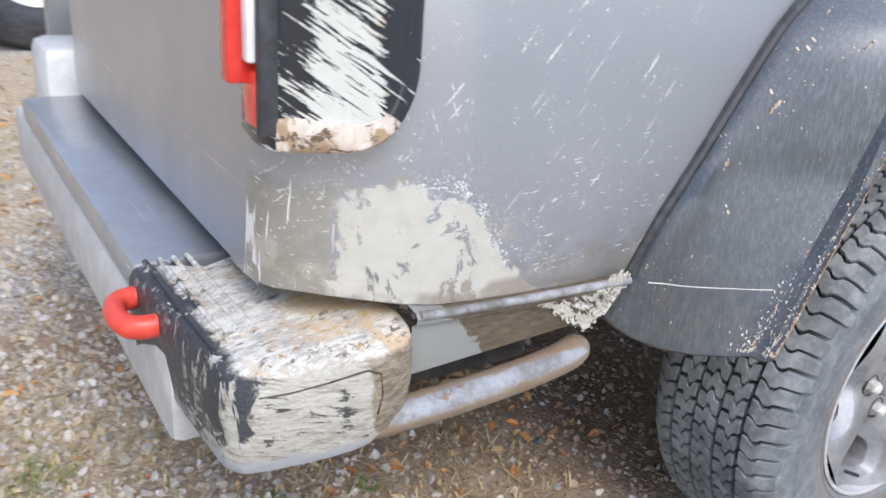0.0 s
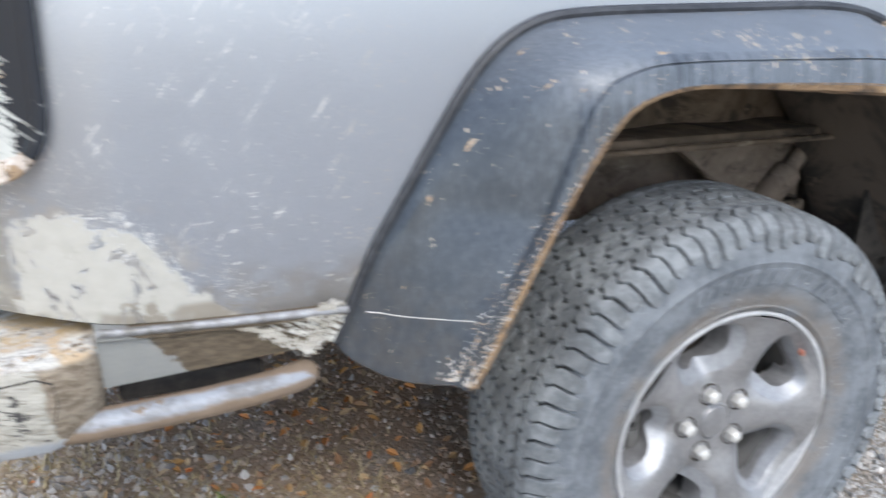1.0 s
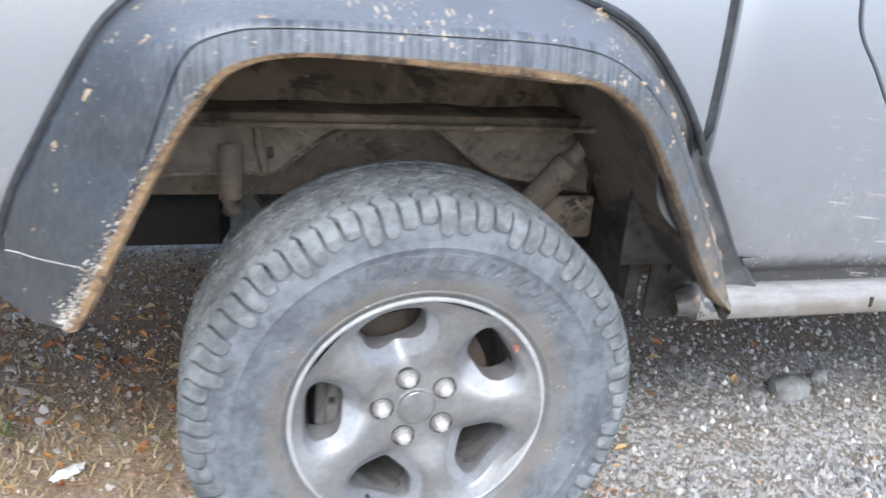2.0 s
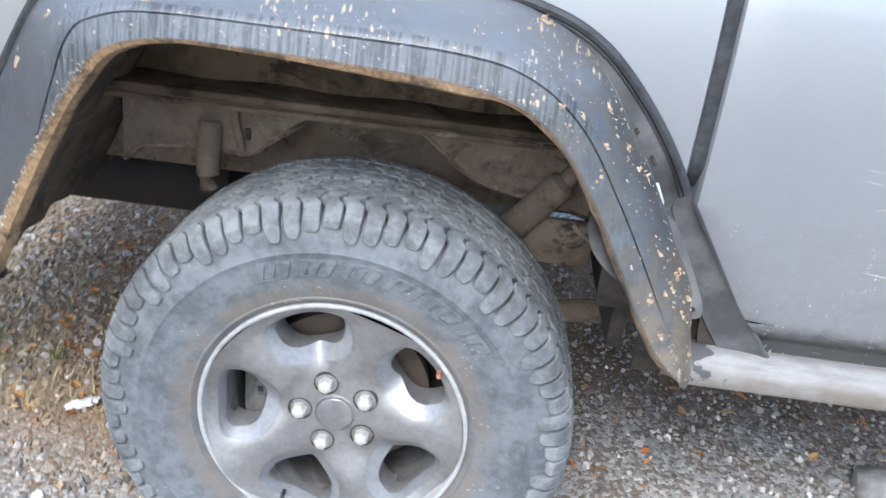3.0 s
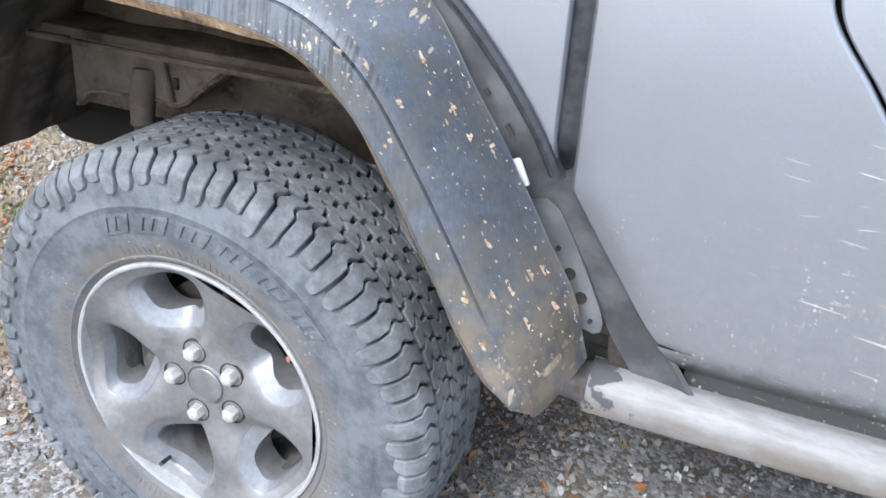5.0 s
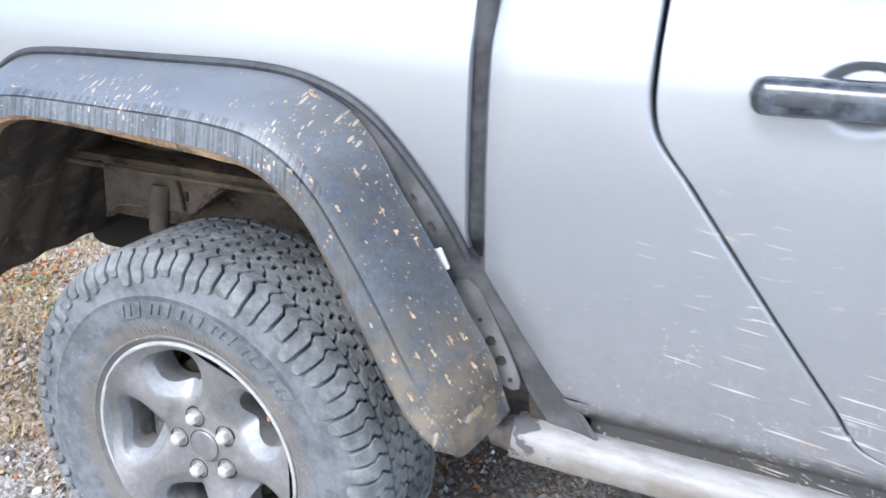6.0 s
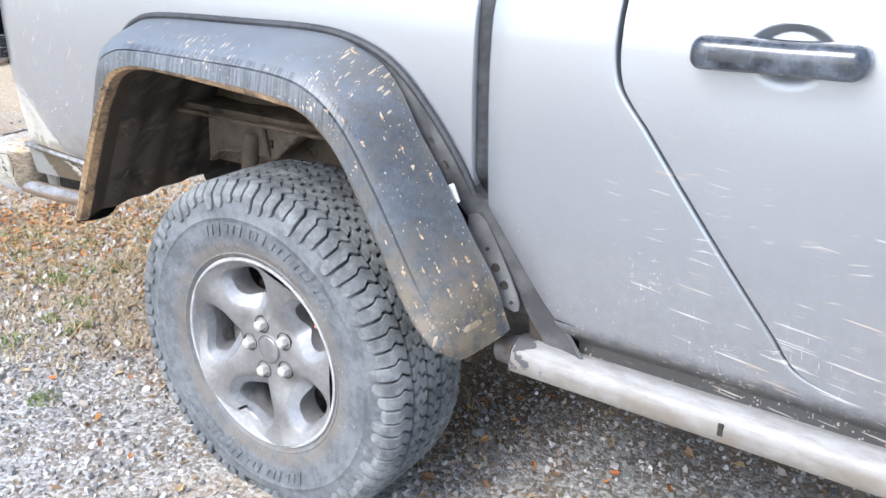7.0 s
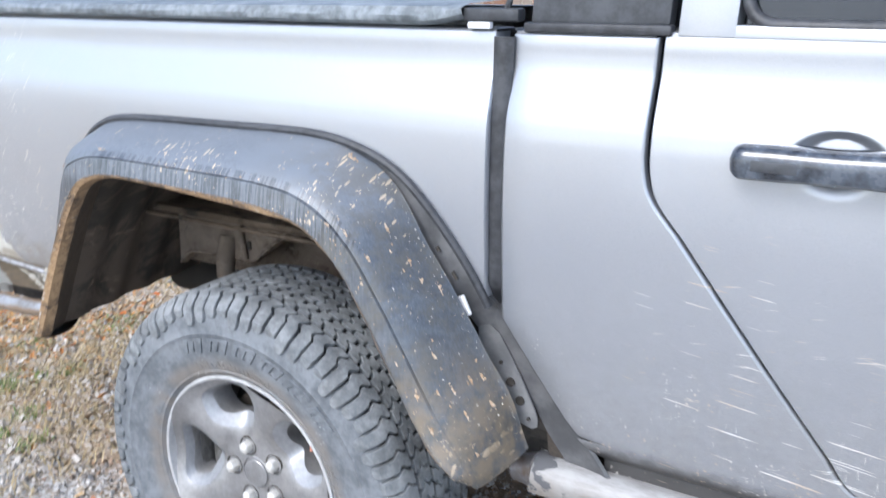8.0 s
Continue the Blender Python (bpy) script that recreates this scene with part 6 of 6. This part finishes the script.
loose("shaded_gravel", 11000, random.Random(4), lambda r: (r.uniform(-1.2, 0.6), r.uniform(0.05, 1.7)), lambda r: 0.0025 + 0.0085 * r.random() ** 3, M_PEBBLES, "brownish gravel on the bare earth under the truck")
loose("gravel", 24000, random.Random(1), beside, lambda r: 0.0025 + 0.0095 * r.random() ** 3, M_STONES, "loose grey and white gravel on the ground")
loose("scattered_gravel", 22000, random.Random(3), lambda r: (-1.0 - abs(r.gauss(0, 1.1)) + r.gauss(0, 0.2), r.gauss(1.0, 1.2)), lambda r: 0.004 + 0.013 * r.random() ** 3, M_TAN, "pale mixed gravel behind the truck")
loose("coarse_gravel", 2600, random.Random(2), lambda r: (r.gauss(-0.9, 1.6), r.gauss(1.6, 1.5)), lambda r: 0.005 + 0.011 * r.random() ** 3, M_STONES, "coarser stones scattered on the gravel")


def blades(name, patches, per, material, label, height, rnd, flat=0.6):
    """Tufts of thin blades, leaning every way."""
    verts, faces = [], []
    for px, py, pr in patches:
        for _ in range(int(per * pr / 0.1)):
            a, d = rnd.random() * 6.283, pr * math.sqrt(rnd.random())
            x, y = px + d * math.cos(a), py + d * math.sin(a)
            h, b = height * (0.4 + rnd.random()), rnd.random() * 6.283
            lean = flat * (0.5 + rnd.random())
            w = 0.0016 + 0.0012 * rnd.random()
            z = ground_z(x, y) + 0.002
            dx, dy = math.cos(b), math.sin(b)
            base = len(verts)
            verts += [(x - dy * w, y + dx * w, z), (x + dy * w, y - dx * w, z), (x + dx * h * lean * 0.5 - dy * w * 0.7, y + dy * h * lean * 0.5 + dx * w * 0.7, z + h * 0.5), (x + dx * h * lean * 0.5 + dy * w * 0.7, y + dy * h * lean * 0.5 - dx * w * 0.7, z + h * 0.5), (x + dx * h * lean, y + dy * h * lean, z + h * (1.0 - 0.5 * flat))]
            faces += [(base, base + 1, base + 3, base + 2), (base + 2, base + 3, base + 4)]
    me = bpy.data.meshes.new(name)
    me.from_pydata(verts, [], faces)
    me.materials.append(material)
    return tagged(new(name, me), label, "grass", kind="stuff")


rnd = random.Random(7)
straw_spots = [(rnd.uniform(-2.3, -1.0), rnd.uniform(-0.1, 1.3), rnd.uniform(0.06, 0.16)) for _ in range(45)] + [(rnd.gauss(-1.9, 0.8), rnd.uniform(-0.2, 3.5), rnd.uniform(0.08, 0.3)) for _ in range(150)] + [(rnd.uniform(-1.0, 0.4), rnd.uniform(0.2, 0.9), rnd.uniform(0.05, 0.14)) for _ in range(10)] + [(rnd.uniform(-4, 4), rnd.uniform(2.5, 7), rnd.uniform(0.2, 0.5)) for _ in range(60)]
straw_spots += [(rnd.uniform(-2.2, -0.85), rnd.uniform(-0.1, 1.0), rnd.uniform(0.05, 0.15)) for _ in range(80)]
blades("dry_grass", straw_spots, 30, M_STRAW, "flattened straw-coloured dry grass", 0.035, rnd, 1.2)
green_spots = [(-0.844, 0.531, 0.022), (-1.05, 0.57, 0.03), (-0.83, -0.195, 0.05), (-1.25, -0.05, 0.06), (-1.6, 0.4, 0.09), (-1.35, 0.25, 0.06), (-1.75, 0.95, 0.12), (-2.2, 0.5, 0.14), (-1.45, 0.85, 0.07), (-2.0, 1.6, 0.18), (-1.15, 0.13, 0.06), (-1.62, 0.33, 0.07), (-1.30, 0.12, 0.04), (-1.85, 0.62, 0.08), (-1.52, 0.55, 0.05), (-1.95, 0.40, 0.07)]
blades("green_tufts", green_spots, 120, M_GRASS, "small green grass tufts in the gravel", 0.028, rnd, 0.9)


def leaf_litter(count, where, rnd):
    verts, faces = [], []
    for _ in range(count):
        x, y = where(rnd)
        s, b = 0.009 + 0.014 * rnd.random(), rnd.random() * 6.283
        tilt = Euler((rnd.gauss(0, 0.4), rnd.gauss(0, 0.4), b)).to_matrix()
        curl = rnd.uniform(0.1, 0.5) * s
        base = len(verts)
        for u, v, w in ((-1.0, 0, 0.1), (-0.45, 0.55, 1), (0.25, 0.62, 0.8), (1.0, 0, 0.2), (0.2, -0.58, 0.9), (-0.5, -0.5, 1), (-0.1, 0, 0)):
            p = tilt @ Vector((u * s, v * s * 0.8, w * curl))
            verts.append((x + p.x, y + p.y, ground_z(x, y) + 0.006 + max(p.z, -0.004)))
        faces += [(base + k, base + (k + 1) % 6, base + 6) for k in range(6)]
    me = bpy.data.meshes.new("fallen_leaves")
    me.from_pydata(verts, [], faces)
    me.materials.append(M_LEAVES)
    return tagged(new("fallen_leaves", me), "brown and orange fallen leaves on the gravel", "leaves", kind="stuff")


def leaf_place(r):
    k = r.random()
    if k < 0.44:
        return r.gauss(-2.15, 0.30), r.gauss(0.7, 0.30)
    if k < 0.50:
        return r.uniform(-1.8, 1.4), r.uniform(-0.5, 1.3)
    if k < 0.57:
        return r.uniform(-1.0, -0.25), r.uniform(0.35, 1.6)
    if k < 0.66:
        return r.gauss(-2.1, 0.7), r.uniform(0.3, 4.0)
    return r.gauss(-1.0, 3.0), 2.2 + abs(r.gauss(0, 3.0))


leaf_litter(3900, leaf_place, random.Random(11))


def rock(at, size, seed, label):
    bm = bmesh.new()
    bmesh.ops.create_icosphere(bm, subdivisions=3, radius=1)
    for v in bm.verts:
        q = v.co * 1.3 + Vector((seed, 0, 0))
        k = 1 + 0.35 * noise.noise(q) + 0.1 * noise.noise(q * 3)
        v.co = Vector((v.co.x * size[0] * k, v.co.y * size[1] * k, v.co.z * size[2] * k))
    ob = part("field_stone", bm, M_ROCK)
    ob.location = (at[0], at[1], ground_z(*at) + size[2] * 0.5)
    return tagged(ob, label, "stone", "loose stones")


rock((1.30, 0.45), (0.062, 0.05, 0.042), 1.0, "grey lump of stone under the truck")
rock((1.46, 0.52), (0.028, 0.022, 0.022), 5.0, "small pale stone under the truck")
rock((1.20, 0.47), (0.022, 0.018, 0.013), 9.0, "small grey stone under the truck")
rock((0.335, 0.42), (0.022, 0.018, 0.014), 3.0, "small tan stone behind the wheel")

bm = bmesh.new()
bmesh.ops.create_icosphere(bm, subdivisions=3, radius=1)
for v in bm.verts:
    k = 1 + 0.6 * noise.noise(v.co * 2.2)
    v.co = Vector((v.co.x * 0.035 * k, v.co.y * 0.015 * k, v.co.z * 0.009 * k))
litter = tagged(part("paper_scrap", bm, M_PAPER), "crumpled white paper scrap on the gravel", "litter")
litter.location = (-0.686, 0.333, 0.010)
litter.rotation_euler = (0, 0, radians(35))

# ---- another vehicle's wheel, seen past the tail ----
spare = thing("parked_wheel", "black tyre on a white steel wheel of another vehicle", "wheel", (-0.86, 4.75, ground_z(-0.86, 4.75)))
spare.rotation_euler = (0, 0, radians(10))
spare.scale = (1.45, 1.45, 1.45)
prof = [(0.19, -0.10), (0.22, -0.115), (0.29, -0.125), (0.335, -0.11), (0.352, -0.08), (0.356, 0.0), (0.352, 0.08), (0.335, 0.11), (0.22, 0.115)]
ob = part("tyre", revolve(prof, 64), M_GASKET, spare, "worn black tyre")
ob.location = (0, 0, 0.35)
disc = revolve([(0.19, -0.10), (0.186, -0.105), (0.178, -0.095), (0.170, -0.05), (0.13, -0.045), (0.11, -0.06), (0.07, -0.062), (0.05, -0.05), (0.0001, -0.05)], 48)
ob = part("steel_disc", disc, M_OFFWHITE, spare, "white steel disc with round holes")
ob.location = (0, 0, 0.35)
hole = bmesh.new()
bmesh.ops.create_cone(hole, cap_ends=True, segments=16, radius1=0.014, radius2=0.014, depth=0.006, matrix=pose(0, 0, 0, 90))
h0 = None
for k in range(10):
    a = 2 * math.pi * k / 10
    m = Matrix.Translation((0.15 * math.cos(a), -0.0475, 0.35 + 0.15 * math.sin(a)))
    if h0 is None:
        h0 = part("vent_hole", hole, M_DARK, spare, "dark round hole")
        h0.matrix_basis = m
    else:
        again("vent_hole", h0, spare, m)


# ---- far woods and fence ----
def woods():
    rnd = random.Random(21)
    trunks, leaves = bmesh.new(), ([], [])
    for k in range(90):
        a = radians(rnd.uniform(20, 200))
        d = rnd.uniform(24, 48)
        x, y = d * math.cos(a), d * math.sin(a)
        h = rnd.uniform(7, 13)
        r = rnd.uniform(0.12, 0.25)
        lean = (rnd.gauss(0, 0.5), rnd.gauss(0, 0.5))
        tube([(x, y, -0.1), (x + lean[0] * 0.3, y + lean[1] * 0.3, h * 0.4), (x + lean[0], y + lean[1], h)], [r, r * 0.7, r * 0.15], 7, False, trunks)
        for b in range(5):
            z = h * rnd.uniform(0.3, 0.85)
            c = rnd.random() * 6.283
            tube([(x + lean[0] * z / h, y + lean[1] * z / h, z), (x + 1.4 * math.cos(c), y + 1.4 * math.sin(c), z + 1.0)], [r * 0.3, r * 0.08], 5, False, trunks)
        for _ in range(420):
            t = rnd.random()
            z = h * (0.25 + 0.75 * t)
            q = 2.0 * math.sqrt(rnd.random()) * (1.15 - t) + 0.2
            c = rnd.random() * 6.283
            p = Vector((x + q * math.cos(c), y + q * math.sin(c), z))
            s = 0.10 + 0.16 * rnd.random()
            m = Euler((rnd.random() * 6, rnd.random() * 6, rnd.random() * 6)).to_matrix()
            base = len(leaves[0])
            for v in ((-s, 0, 0), (0, s * 0.6, 0), (s, 0, 0.05), (0, -s * 0.6, 0)):
                leaves[0].append(tuple(p + m @ Vector(v)))
            leaves[1].append((base, base + 1, base + 2, base + 3))
    root = thing("far_woods", "bare and autumn-brown trees at the edge of the lot", "trees", kind="stuff")
    part("trunks", trunks, M_BARK, root)
    me = bpy.data.meshes.new("foliage")
    me.from_pydata(leaves[0], [], leaves[1])
    me.materials.append(M_AUTUMN)
    ob = new("foliage", me)
    ob.parent = root


woods()
fence = thing("board_fence", "weathered brown board fence far behind the truck", "fence", (0, 0, 0.29))
board = None
for k in range(120):
    x = -24 + 0.26 * k
    m = Matrix.Translation((x, 17.5 + 0.02 * math.sin(k * 1.7), 0.02 * math.sin(k * 3.1)))
    if board is None:
        board = part("board", box(-0.12, -0.012, 0.0, 0.12, 0.012, 1.75, 0.004), M_BOARD, fence)
        board.matrix_basis = m
    else:
        again("board", board, fence, m)
